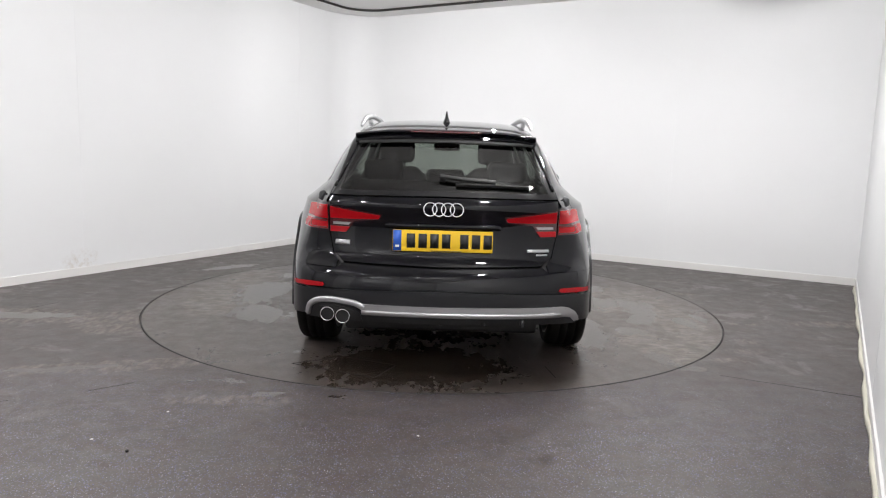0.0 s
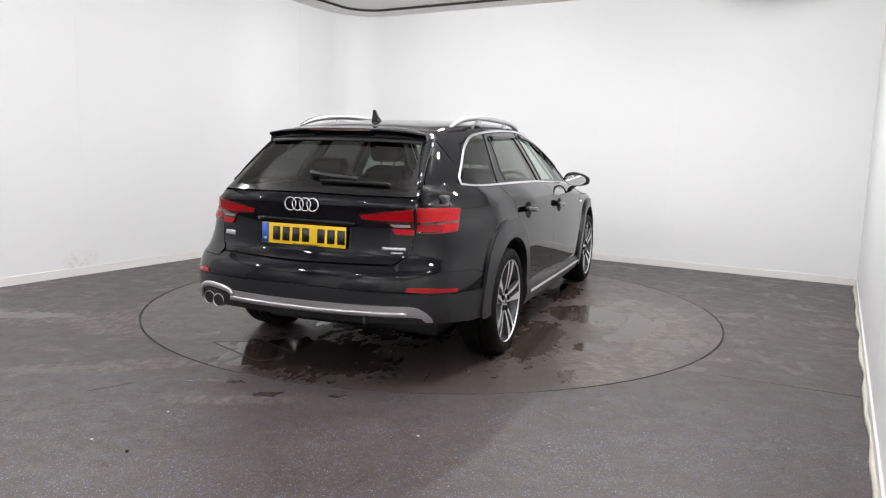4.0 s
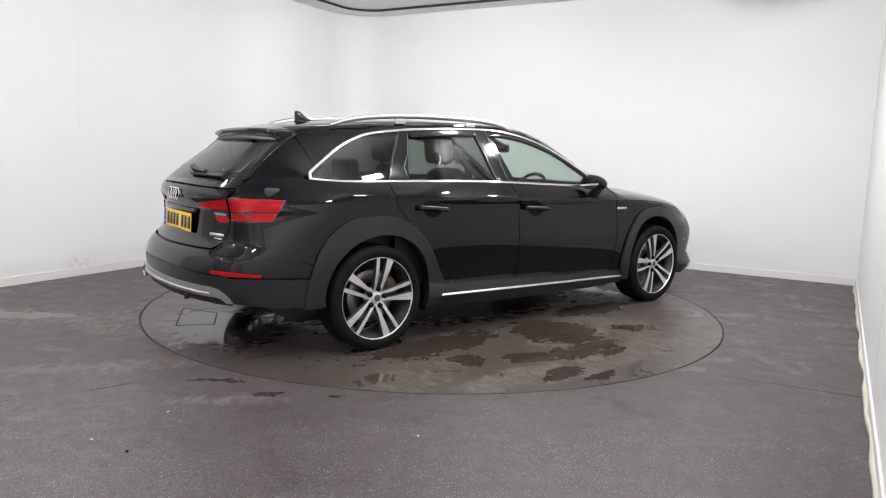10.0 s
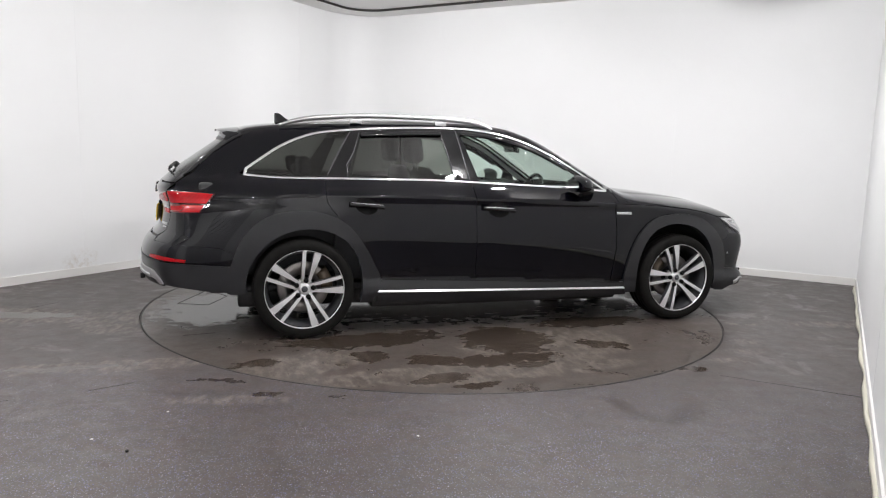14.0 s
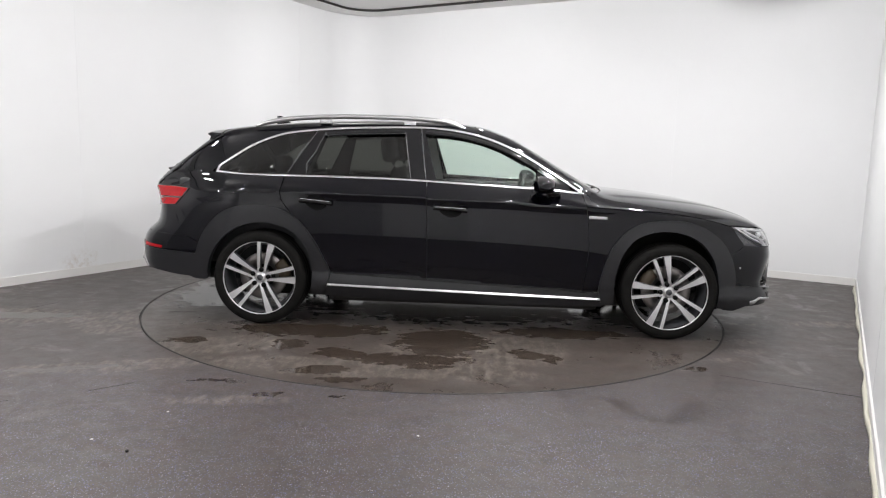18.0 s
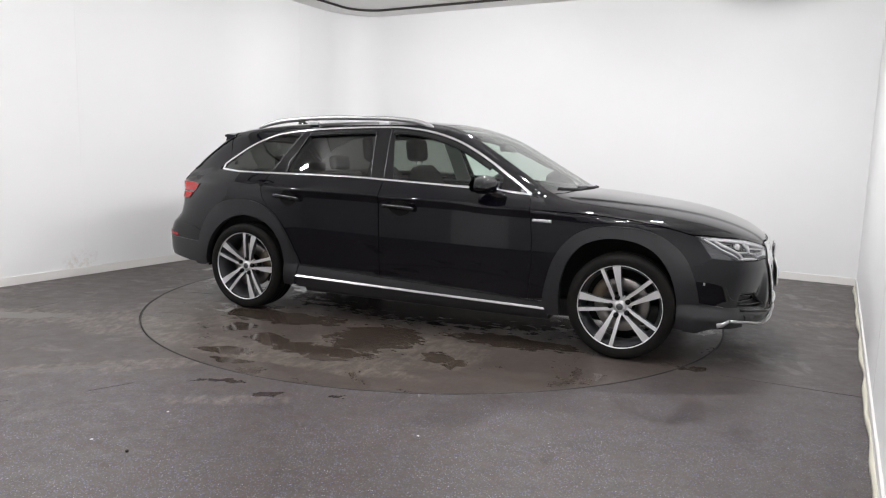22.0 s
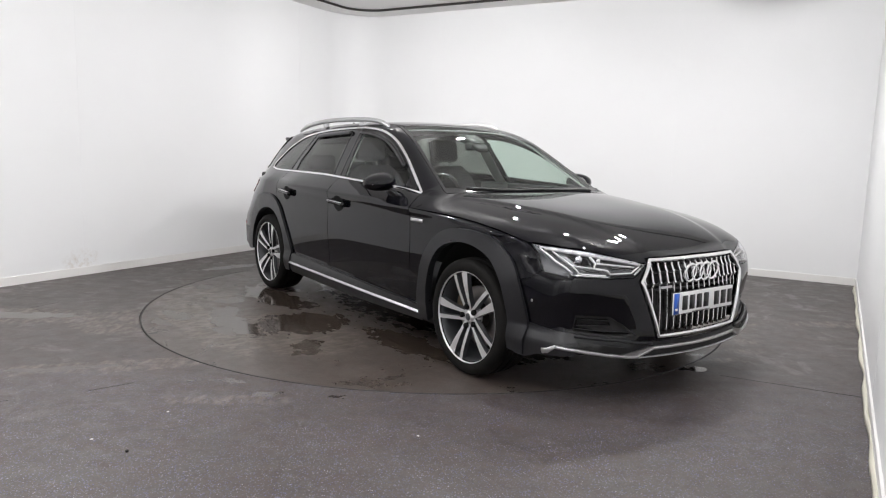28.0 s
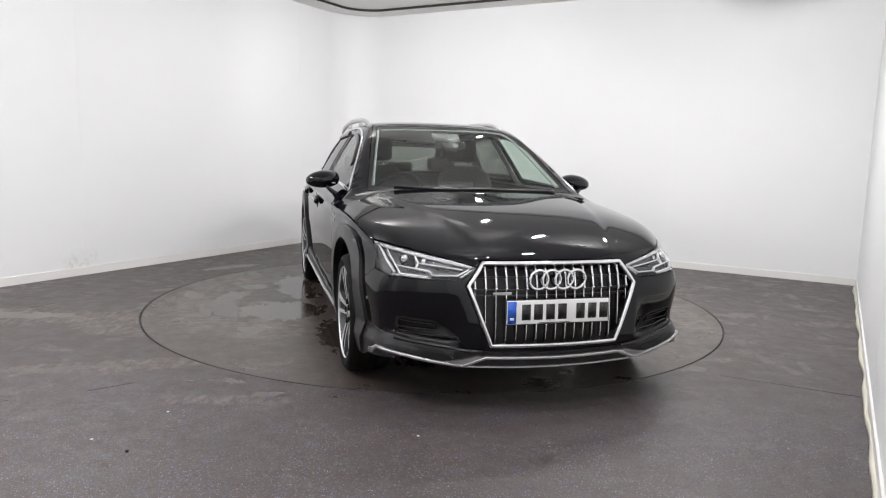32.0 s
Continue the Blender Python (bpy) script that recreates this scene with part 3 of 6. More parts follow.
class Skin:
    """Gathers pieces of the car's skin into one mesh, with the true normals of the form."""

    def __init__(self):
        self.v, self.n, self.f = [], [], []

    def lay(self, way, outline, holes=(), step=0.05, lift=0.0, depth=0.012, mirror=False):
        rims = [closer(outline, step * 0.6)] + [closer(h, step * 0.6) for h in holes]
        lo, hi = rims[0].min(0), rims[0].max(0)
        gx, gy = np.meshgrid(np.arange(lo[0] + step / 2, hi[0], step), np.arange(lo[1] + step / 2, hi[1], step))
        grid = np.stack([gx.ravel(), gy.ravel()], 1)
        if len(grid):
            grid = grid[within(rims[0], grid)]
            for h in rims[1:]:
                grid = grid[~within(h, grid)]
            for r in rims:
                grid = grid[off_line(r, grid) > step * 0.45]
        edges, pts, at = [], [], 0
        for r in rims:
            m = len(r)
            edges += [(at + i, at + (i + 1) % m) for i in range(m)]
            pts += list(r)
            at += m
        pts += list(grid)
        res = geometry.delaunay_2d_cdt([Vector(q) for q in pts], edges, [], 0, 1e-6)
        uv = np.array([tuple(q) for q in res[0]])
        tri = np.array([t for t in res[2] if len(t) == 3])
        mid = uv[tri].mean(1)
        keep = within(rims[0], mid)
        for h in rims[1:]:
            keep &= ~within(h, mid)
        tri = tri[keep]
        p = onto(way, uv)
        n = gradient(p)
        face = np.cross(p[tri[:, 1]] - p[tri[:, 0]], p[tri[:, 2]] - p[tri[:, 0]])
        flip = (face * n[tri].mean(1)).sum(1) < 0
        tri[flip] = tri[flip][:, ::-1]
        p = p + n * lift
        count = {}
        for t in tri:
            for a, b in ((t[0], t[1]), (t[1], t[2]), (t[2], t[0])):
                count[(a, b)] = count.get((a, b), 0) + 1
        V, N, F = [p], [n], [tri]
        base = len(p)
        if depth:
            sv, sn, sf = [], [], []
            for a, b in count:
                if (b, a) in count:
                    continue
                d = p[b] - p[a]
                nn = n[a] + n[b]
                o = np.cross(d, nn)
                o = o / max(np.linalg.norm(o), 1e-9)
                k = base + len(sv)
                sv += [p[a], p[b], p[b] - n[b] * depth, p[a] - n[a] * depth]
                sn += [o] * 4
                sf += [(k, k + 2, k + 1), (k, k + 3, k + 2)]
            V.append(np.array(sv)), N.append(np.array(sn)), F.append(np.array(sf))
        V, N, F = np.concatenate(V), np.concatenate(N), np.concatenate(F)
        self.take(V, N, F)
        if mirror:
            flipy = np.array([1, -1, 1])
            self.take(V * flipy, N * flipy, F[:, ::-1])
        return self

    def take(self, V, N, F):
        base = sum(len(q) for q in self.v)
        self.v.append(V), self.n.append(N), self.f.append(F + base)

    def mirrored(self):
        out = Skin()
        s = np.array([1, -1, 1])
        base = 0
        for V, N, F in zip(self.v, self.n, self.f):
            out.v.append(V * s), out.n.append(N * s), out.f.append(F[:, ::-1])
        return out

    def mesh(self, name, material):
        V, N, F = np.concatenate(self.v), np.concatenate(self.n), np.concatenate(self.f)
        me = mesh_of(name, V, [tuple(int(i) for i in t) for t in F], material, True)
        me.normals_split_custom_set_from_vertices([tuple(q) for q in N])
        return me


# ---- car materials ----
def paint_material():
    m = mat("black_paint", (0.006, 0.006, 0.008), 0.35, 0.0, Specular_IOR_Level=0.0, Coat_Weight=1.0, Coat_Roughness=0.025, Coat_IOR=1.43)
    n = Nodes(m)
    at = n.coords()
    n.base(n.mix(n.ramp(n.noise(900, 1, 0.5, at), [(0.45, 0.0), (0.75, 1.0)]), (0.0012, 0.0012, 0.0026), (0.0030, 0.0031, 0.0055)))
    n.put(n.b.inputs["Coat Roughness"], n.ramp(n.noise(3, 6, 0.6, at), [(0.35, 0.015), (0.7, 0.06)]))
    return m


def plastic_material(name, col, rough):
    m = mat(name, col, rough)
    n = Nodes(m)
    at = n.coords()
    n.base(n.mix(n.noise(6, 5, 0.6, at), tuple(c * 0.8 for c in col), tuple(c * 1.25 for c in col)))
    n.rough(n.mix(n.noise(14, 4, 0.6, at), rough - 0.08, rough + 0.08))
    n.bump(n.noise(700, 2, 0.5, at), 0.25, 0.0006)
    return m


def metal_material(name, col, rough, metal=1.0):
    m = mat(name, col, rough, metal)
    n = Nodes(m)
    n.rough(n.mix(n.noise(30, 4, 0.6, n.coords()), rough * 0.7, rough * 1.4))
    return m


def glass_material(name, tint, alpha):
    """A tinted pane: part of what lies behind shows through, the rest is dark; the surface is glossy."""
    m = bpy.data.materials.new(name)
    m.use_nodes = True
    t = m.node_tree
    t.nodes.remove(t.nodes["Principled BSDF"])
    out = t.nodes["Material Output"]
    clear = t.nodes.new("ShaderNodeBsdfTransparent")
    clear.inputs[0].default_value = (*[c * alpha for c in tint], 1)
    gloss = t.nodes.new("ShaderNodeBsdfGlossy")
    gloss.inputs["Roughness"].default_value = 0.015
    mix = t.nodes.new("ShaderNodeMixShader")
    lw = t.nodes.new("ShaderNodeLayerWeight")
    lw.inputs[0].default_value = 0.5
    power = t.nodes.new("ShaderNodeMath")
    power.operation = "POWER"
    power.inputs[1].default_value = 5.0
    scale = t.nodes.new("ShaderNodeMath")
    scale.operation = "MULTIPLY_ADD"
    scale.inputs[1].default_value, scale.inputs[2].default_value = 0.92, 0.07
    t.links.new(lw.outputs["Facing"], power.inputs[0])
    t.links.new(power.outputs[0], scale.inputs[0])
    t.links.new(scale.outputs[0], mix.inputs[0])
    t.links.new(clear.outputs[0], mix.inputs[1])
    t.links.new(gloss.outputs[0], mix.inputs[2])
    t.links.new(mix.outputs[0], out.inputs[0])
    return m


def tread_material():
    m = mat("tyre_rubber", (0.006, 0.006, 0.006), 0.7, Specular_IOR_Level=0.12)
    n = Nodes(m)
    at = n.coords()
    n.base(n.mix(n.noise(20, 5, 0.6, at), (0.004, 0.004, 0.004), (0.013, 0.012, 0.011)))
    n.rough(n.mix(n.noise(8, 4, 0.6, at), 0.55, 0.80))
    n.bump(n.noise(160, 3, 0.6, at), 0.3, 0.002)
    return m


M_PAINT = paint_material()
M_CLAD = plastic_material("grey_cladding", (0.0120, 0.0122, 0.0140), 0.31)
M_TRIMBLK = plastic_material("black_trim", (0.012, 0.012, 0.012), 0.45)
M_GLOSSBLK = mat("gloss_black", (0.006, 0.006, 0.007), 0.08)
M_CHROME = metal_material("chrome", (0.86, 0.86, 0.87), 0.10)
M_SATIN = metal_material("satin_aluminium", (0.56, 0.56, 0.57), 0.34)
M_SILVER = metal_material("silver_paint", (0.55, 0.55, 0.56), 0.32, 0.85)
M_RIM = metal_material("machined_rim", (0.74, 0.74, 0.75), 0.36, 0.75)
M_RIMDARK = metal_material("rim_grey_paint", (0.085, 0.088, 0.095), 0.30, 0.5)
M_DISCBRK = metal_material("brake_iron", (0.30, 0.28, 0.27), 0.35)
M_CALIPER = plastic_material("caliper_grey", (0.10, 0.075, 0.05), 0.5)
M_TYRE = tread_material()
M_PRIVACY = glass_material("privacy_glass", (0.86, 0.90, 0.84), 0.27)
M_CLEAR = glass_material("clear_glass", (0.86, 0.96, 0.90), 0.90)
M_LENS = glass_material("lamp_lens", (1.0, 1.0, 1.0), 0.95)


def red_lens_material():
    """Ribbed red plastic: fine upright prisms behind a glossy skin."""
    m = mat("red_lens", (0.5, 0.004, 0.010), 0.25, 0.0, Specular_IOR_Level=0.12, Coat_Weight=0.4, Coat_Roughness=0.03)
    n = Nodes(m)
    at = n.coords()
    rib = n.add("TexWave", {"Vector": at, "Scale": 26.0, "Distortion": 0.0, "Detail": 0.0}, bands_direction="Y").outputs["Fac"]
    tone = n.mix(rib, (0.37, 0.002, 0.006), (0.41, 0.003, 0.008))
    n.base(n.mix(n.ramp(n.noise(9, 3, 0.6, at), [(0.40, 0.0), (0.65, 0.3)]), tone, (0.20, 0.002, 0.004)))
    return m


M_RED = red_lens_material()
M_REDDARK = mat("dark_red_lens", (0.07, 0.003, 0.005), 0.10, 0.0, Coat_Weight=1.0)
M_REVERSE = mat("clear_reversing_lens", (0.34, 0.34, 0.34), 0.25, 0.3, Coat_Weight=1.0)
M_YELLOW = mat("yellow_plate", (0.82, 0.52, 0.015), 0.35)
M_PLATEWHITE = mat("white_plate", (0.80, 0.80, 0.80), 0.35)
M_BLUE = mat("blue_band", (0.02, 0.10, 0.50), 0.35)
M_HOLE = mat("bolt_black", (0.003, 0.003, 0.003), 0.6, 0.0, Specular_IOR_Level=0.15)
M_INK = mat("black_ink", (0.012, 0.012, 0.012), 0.45)
M_SEAT = plastic_material("dark_seat_cloth", (0.011, 0.011, 0.012), 0.8)
M_DASH = plastic_material("dark_dashboard", (0.024, 0.025, 0.027), 0.6)
M_LINING = mat("pale_headlining", (0.48, 0.49, 0.47), 0.9)
M_PALETRIM = mat("pale_grey_trim", (0.22, 0.235, 0.23), 0.7)
M_LED = mat("daytime_led_strip", (0.74, 0.74, 0.76), 0.2, 0.0, Coat_Weight=1.0)
M_REFLECTOR = metal_material("lamp_reflector", (0.75, 0.76, 0.78), 0.25)
M_BOWL = metal_material("lamp_bowl_grey", (0.09, 0.093, 0.10), 0.30, 0.75)

car = new("estate_car")
tagged(car, "glossy black estate car with grey cladding, rails and silver trim", "car")
car.empty_display_size = 0.2


def add(name, skin, material, parent=None, label="", both=False):
    """One piece of skin as a part; both: a second part for the other side."""
    a = part(name, skin.mesh(name, material), material, parent or car, label)
    if both:
        b = part(name, skin.mirrored().mesh(name, material), material, parent or car, label)
        return a, b
    return a


def loft(rings, caps=True, closed=True):
    bm = bmesh.new()
    rows = [[bm.verts.new(tuple(p)) for p in r] for r in rings]
    n = len(rows[0])
    for a, b in zip(rows, rows[1:]):
        for i in range(n if closed else n - 1):
            j = (i + 1) % n
            bm.faces.new((a[i], a[j], b[j], b[i]))
    if caps and closed:
        bm.faces.new(rows[0][::-1])
        bm.faces.new(rows[-1])
    bmesh.ops.recalc_face_normals(bm, faces=bm.faces[:])
    return bm


def tube(pts, radius, n=10, closed=False, flat=1.0):
    """A round bar along pts; radius one number or one for each point."""
    pts = [Vector(p) for p in pts]
    rings = []
    m = len(pts)
    for i, p in enumerate(pts):
        a = pts[i - 1] if (i or closed) else p
        b = pts[(i + 1) % m] if (i + 1 < m or closed) else p
        t = (b - a).normalized()
        up = Vector((0, 0, 1)) if abs(t.z) < 0.9 else Vector((1, 0, 0))
        s = t.cross(up).normalized()
        u = s.cross(t)
        r = radius[i] if isinstance(radius, (list, tuple)) else radius
        rings.append([p + s * r * math.cos(2 * math.pi * k / n) + u * r * flat * math.sin(2 * math.pi * k / n) for k in range(n)])
    if closed:
        rings.append(rings[0])
    bm = loft(rings, caps=not closed)
    if closed:
        bmesh.ops.remove_doubles(bm, verts=bm.verts[:], dist=1e-5)
    return bm


def strip(way, pts, width, height, lift=0.0, closed=False, step=0.03):
    """A rounded moulding that follows the skin along a line."""
    q = closer(pts, step) if closed else closer(list(pts) + list(pts)[-2:0:-1], step)
    if not closed:
        q = []
        for a, b in zip(pts, pts[1:]):
            a, b = np.array(a, float), np.array(b, float)
            k = max(1, int(np.ceil(np.linalg.norm(b - a) / step)))
            q += [a + (b - a) * i / k for i in range(k)]
        q = np.array(q + [np.array(pts[-1], float)])
    p = onto(way, q)
    n = gradient(p)
    m = len(p)
    rings = []
    for i in range(m):
        a = p[i - 1] if (i or closed) else p[i]
        b = p[(i + 1) % m] if (i + 1 < m or closed) else p[i]
        t = (b - a) / max(np.linalg.norm(b - a), 1e-9)
        s = np.cross(t, n[i])
        s /= max(np.linalg.norm(s), 1e-9)
        c = p[i] + n[i] * lift
        w = width[i * len(width) // m] if isinstance(width, (list, tuple)) else width
        rings.append([c + s * x * w / 2 + n[i] * (y * height) for x, y in ((-1, -0.5), (-1, 0.35), (-0.72, 0.85), (-0.3, 1), (0.3, 1), (0.72, 0.85), (1, 0.35), (1, -0.5))])
    if closed:
        rings.append(rings[0])
    bm = loft(rings, caps=not closed)
    if closed:
        bmesh.ops.remove_doubles(bm, verts=bm.verts[:], dist=1e-6)
    return bm


def mirror_bm(bm):
    out = bm.copy()
    for v in out.verts:
        v.co.y = -v.co.y
    bmesh.ops.reverse_faces(out, faces=out.faces[:])
    return out


def pair(name, bm, material, parent=None, label="", smooth=True):
    other = mirror_bm(bm)
    a = part(name, bm, material, parent or car, label, smooth)
    b = part(name, other, material, parent or car, label, smooth)
    return a, b


def bevelled(bm, offset, seg=3):
    bmesh.ops.bevel(bm, geom=bm.edges[:], offset=offset, segments=seg, affect="EDGES", profile=0.5)
    return bm


# ---- lines of the car ----
DLO_LOW = table([(-1.85, 1.058), (-1.52, 1.037), (-0.945, 1.039), (-0.556, 1.037), (-0.164, 1.024), (0.231, 1.008), (0.489, 0.997), (0.80, 0.974), (1.0, 0.96)], 0.03, -2.0, 1.2)
DLO_UP = [(-1.80, 1.060), (-1.76, 1.090), (-1.669, 1.154), (-1.539, 1.240), (-1.406, 1.300), (-1.273, 1.338), (-1.038, 1.366), (-0.762, 1.384), (-0.376, 1.397), (-0.173, 1.390), (0.031, 1.360), (0.233, 1.300), (0.438, 1.201), (0.647, 1.074), (0.773, 0.993), (0.800, 0.976)]
UP = table(DLO_UP, 0.012, -1.9, 0.9)
ARCH_R = [(-1.871, 0.465), (-1.825, 0.595), (-1.77, 0.685), (-1.70, 0.758), (-1.61, 0.808), (-1.50, 0.832), (-1.36, 0.834), (-1.23, 0.803), (-1.13, 0.742), (-1.06, 0.665), (-1.00, 0.575), (-0.955, 0.485), (-0.915, 0.40), (-0.93, 0.30), (-0.97, 0.235)]
ARCH_R_IN = [(-1.045, 0.235), (-1.035, 0.36), (-1.045, 0.46), (-1.075, 0.55), (-1.136, 0.632), (-1.23, 0.692), (-1.359, 0.720), (-1.487, 0.706), (-1.605, 0.652), (-1.705, 0.555), (-1.758, 0.452), (-1.775, 0.36), (-1.775, 0.315), (-1.885, 0.315), (-1.892, 0.39)]
ARCH_F = [(0.955, 0.235), (0.93, 0.33), (0.949, 0.451), (0.982, 0.567), (1.034, 0.664), (1.115, 0.748), (1.210, 0.795), (1.323, 0.813), (1.449, 0.815), (1.549, 0.798), (1.639, 0.757), (1.732, 0.688), (1.795, 0.600), (1.838, 0.486), (1.855, 0.37), (1.845, 0.225)]
ARCH_F_IN = [(1.735, 0.235), (1.735, 0.36), (1.720, 0.456), (1.680, 0.568), (1.603, 0.664), (1.500, 0.720), (1.384, 0.741), (1.270, 0.730), (1.159, 0.682), (1.083, 0.585), (1.042, 0.46), (1.035, 0.34), (1.038, 0.235)]
AXLE_R, AXLE_F, HUB_Z, WELL = -1.409, 1.409, 0.327, 0.435


def well(cx, a0, a1, n=20, r=WELL):
    return [(cx + r * math.cos(radians(a0 + (a1 - a0) * i / n)), HUB_Z + 0.01 + r * math.sin(radians(a0 + (a1 - a0) * i / n))) for i in range(n + 1)]


def edge3(way, pts, step=0.03):
    """The skin's points under an open line."""
    q = []
    for a, b in zip(pts, pts[1:]):
        a, b = np.array(a, float), np.array(b, float)
        k = max(1, int(np.ceil(np.linalg.norm(b - a) / step)))
        q += [a + (b - a) * i / k for i in range(k)]
    return onto(way, np.array(q + [np.array(pts[-1], float)]))


def xz(p):
    return [(float(a), float(c)) for a, b, c in p]


def sill_z(x):
    return 0.386 - (x + 0.894) * 0.040


GAP = 0.0028
# ---- front of the body ----
ROOF_Y = 0.505
SCREEN = [(0.055, -0.515), (0.30, -0.565), (0.60, -0.628), (0.915, -0.695)]
hood_edge = edge3("side", [(x, float(CREASE(x)) + 0.004) for x in (0.835, 1.0, 1.15, 1.3, 1.45, 1.6, 1.70, 1.80)])
hood_edge_xy = [(float(a), float(b)) for a, b, c in hood_edge]
lamp_top = [(-0.806, 0.790), (-0.72, 0.778), (-0.645, 0.766), (-0.57, 0.750), (-0.50, 0.734), (-0.42, 0.714), (-0.383, 0.708), (-0.368, 0.730), (-0.25, 0.733), (-0.12, 0.735), (0.0, 0.736)]
hood_front = [(float(a), float(b)) for a, b, c in onto("front", lamp_top)]
hood_half = [(1.015, 0.0), (1.005, -0.25), (0.975, -0.50), (0.93, -0.68)] + [(0.875, -0.745), (0.850, -0.805)] + [q for q in hood_edge_xy[1:] if q[0] < hood_front[0][0] - 0.02] + hood_front
hood_line = hood_half + [(x, -y) for x, y in hood_half[-2:0:-1]]
add("bonnet", Skin().lay("top", hood_line, step=0.024), M_PAINT, label="glossy black bonnet with two creases")

fender = [(0.829, float(CREASE(0.829)) + 0.001)] + [(x, float(CREASE(x)) - 0.001) for x in (1.0, 1.15, 1.3, 1.45, 1.6, 1.70, 1.80)] + [(1.838, 0.752), (1.875, 0.70), (1.905, 0.662), (1.86, 0.622), (1.785, 0.600)]
fender += well(AXLE_F, 35, 150)[0:] + [(1.035, 0.33), (0.95, 0.33), (0.829, 0.322)]
fender += [(0.8535, 0.55), (0.8495, 0.70), (0.8255, 0.905)]
add("front_wing", Skin().lay("side", fender, step=0.026), M_PAINT, both=True)

corner_patch = [(0.797, 0.976), (0.815, 0.93), (0.8265, float(CREASE(0.829)) + 0.005), (0.96, float(CREASE(0.96)) + 0.005), (0.95, 0.965), (0.90, 0.992), (0.84, 1.0)]
add("bonnet_corner", Skin().lay("side", corner_patch, step=0.03, lift=-0.002), M_PAINT, both=True)

# A-pillars, roof frame, roof
screen_edge = edge3("top", SCREEN)
roof_edge = edge3("top", [(-1.80, -ROOF_Y), (-1.2, -ROOF_Y - 0.005), (-0.3, -ROOF_Y - 0.005), (0.05, -ROOF_Y)])
xs = np.linspace(-1.72, 0.77, 60)
frame_low = [(float(x), float(UP(x)) + 0.004) for x in xs]
frame_poly = frame_low + [(0.80, 0.972), (0.88, 0.955)] + xz(screen_edge)[::-1] + xz(roof_edge)[::-1]
add("roof_frame", Skin().lay("side", frame_poly, step=0.04), M_PAINT, both=True)
roof_line = [(float(a), float(b) + 0.002) for a, b, c in roof_edge] + [(0.06, -0.40), (0.075, 0.0), (0.06, 0.40)] + [(float(a), -float(b) - 0.002) for a, b, c in roof_edge[::-1]] + [(-1.83, 0.3), (-1.84, 0.0), (-1.83, -0.3)]
add("roof_panel", Skin().lay("top", roof_line, step=0.06), M_PAINT)
screen_line = [(x, y + 0.006) for x, y in SCREEN] + [(0.955, -0.55), (0.985, -0.25), (0.99, 0.0), (0.985, 0.25), (0.955, 0.55)] + [(x, -y - 0.006) for x, y in SCREEN[::-1]] + [(0.072, 0.38), (0.088, 0.0), (0.072, -0.38)]
screen_ring = closer(screen_line, 0.05)
shrink = np.array([(0.118 + (x - 0.088) * 0.905, y * 0.958) for x, y in screen_ring])
windscreen = add("windscreen", Skin().lay("top", shrink, step=0.05, depth=0), M_CLEAR, label="clear windscreen")
windscreen.visible_shadow = False
half_ring = [(x, y) for x, y in shrink if y < -0.02 and x < 0.90]
half_ring = sorted([q for q in half_ring if q[1] < -0.46], key=lambda q: -q[0])
pair("screen_trim", strip("top", [(x, y + 0.012) for x, y in half_ring], 0.016, 0.006, -0.030), M_PALETRIM, label="pale inner pillar edge")
part("screen_header", strip("top", [(0.122, -0.47), (0.136, -0.25), (0.142, 0.0), (0.136, 0.25), (0.122, 0.47)], 0.016, 0.006, -0.030), M_PALETRIM, car, "pale edge of the headlining")
add("windscreen_border", Skin().lay("top", screen_line, [shrink], step=0.05, lift=-0.001), M_GLOSSBLK)
cowl_line = [(0.935, -0.66), (0.955, -0.55), (0.985, -0.25), (0.99, 0.0), (0.985, 0.25), (0.955, 0.55), (0.935, 0.66), (1.0, 0.66), (1.05, 0.45), (1.07, 0.0), (1.05, -0.45), (1.0, -0.66)]
add("cowl_panel", Skin().lay("top", cowl_line, step=0.05, lift=-0.012), M_TRIMBLK)

for a, b, c in (((0.965, 0.10), (0.975, -0.20), (0.905, -0.52)), ((0.955, 0.55), (0.985, 0.25), (0.945, -0.10))):
    arm = part("front_wiper", strip("top", curve([a, b, c], 6), 0.011, 0.008, 0.003), M_TRIMBLK, car, "black windscreen wiper")
    part("wiper_pivot", strip("top", [(a[0] - 0.012, a[1]), (a[0] + 0.012, a[1] - 0.006)], 0.024, 0.010, 0.002), M_TRIMBLK, arm)

cover = [(-1.845, 1.340), (-1.60, 1.385), (-1.60, 1.235), (-1.66, 1.185), (-1.72, 1.137), (-1.765, 1.115), (-1.82, 1.20)]
add("pillar_cover", Skin().lay("side", cover, step=0.03, lift=-0.004), M_PAINT, both=True)

# ---- doors ----
rear_cut = curve([(-1.262, 1.035), (-1.262, 0.90), (-1.205, 0.815), (-1.11, 0.70), (-1.005, 0.555), (-0.94, 0.44), (-0.905, 0.388)], 5)
split = [(-0.262, 1.03), (-0.250, 0.80), (-0.243, 0.60), (-0.243, sill_z(-0.243))]
front_cut = [(0.80, 0.968), (0.822, 0.905), (0.846, 0.70), (0.850, 0.55), (0.825, sill_z(0.825))]
belt_r = [(float(x), float(DLO_LOW(x)) - 0.006) for x in np.linspace(-0.27, -1.255, 12)]
belt_f = [(float(x), float(DLO_LOW(x)) - 0.006) for x in np.linspace(0.795, -0.255, 12)]
rear_door_line = rear_cut + [(-0.6, sill_z(-0.6))] + [(x - GAP, z) for x, z in split[::-1]] + belt_r
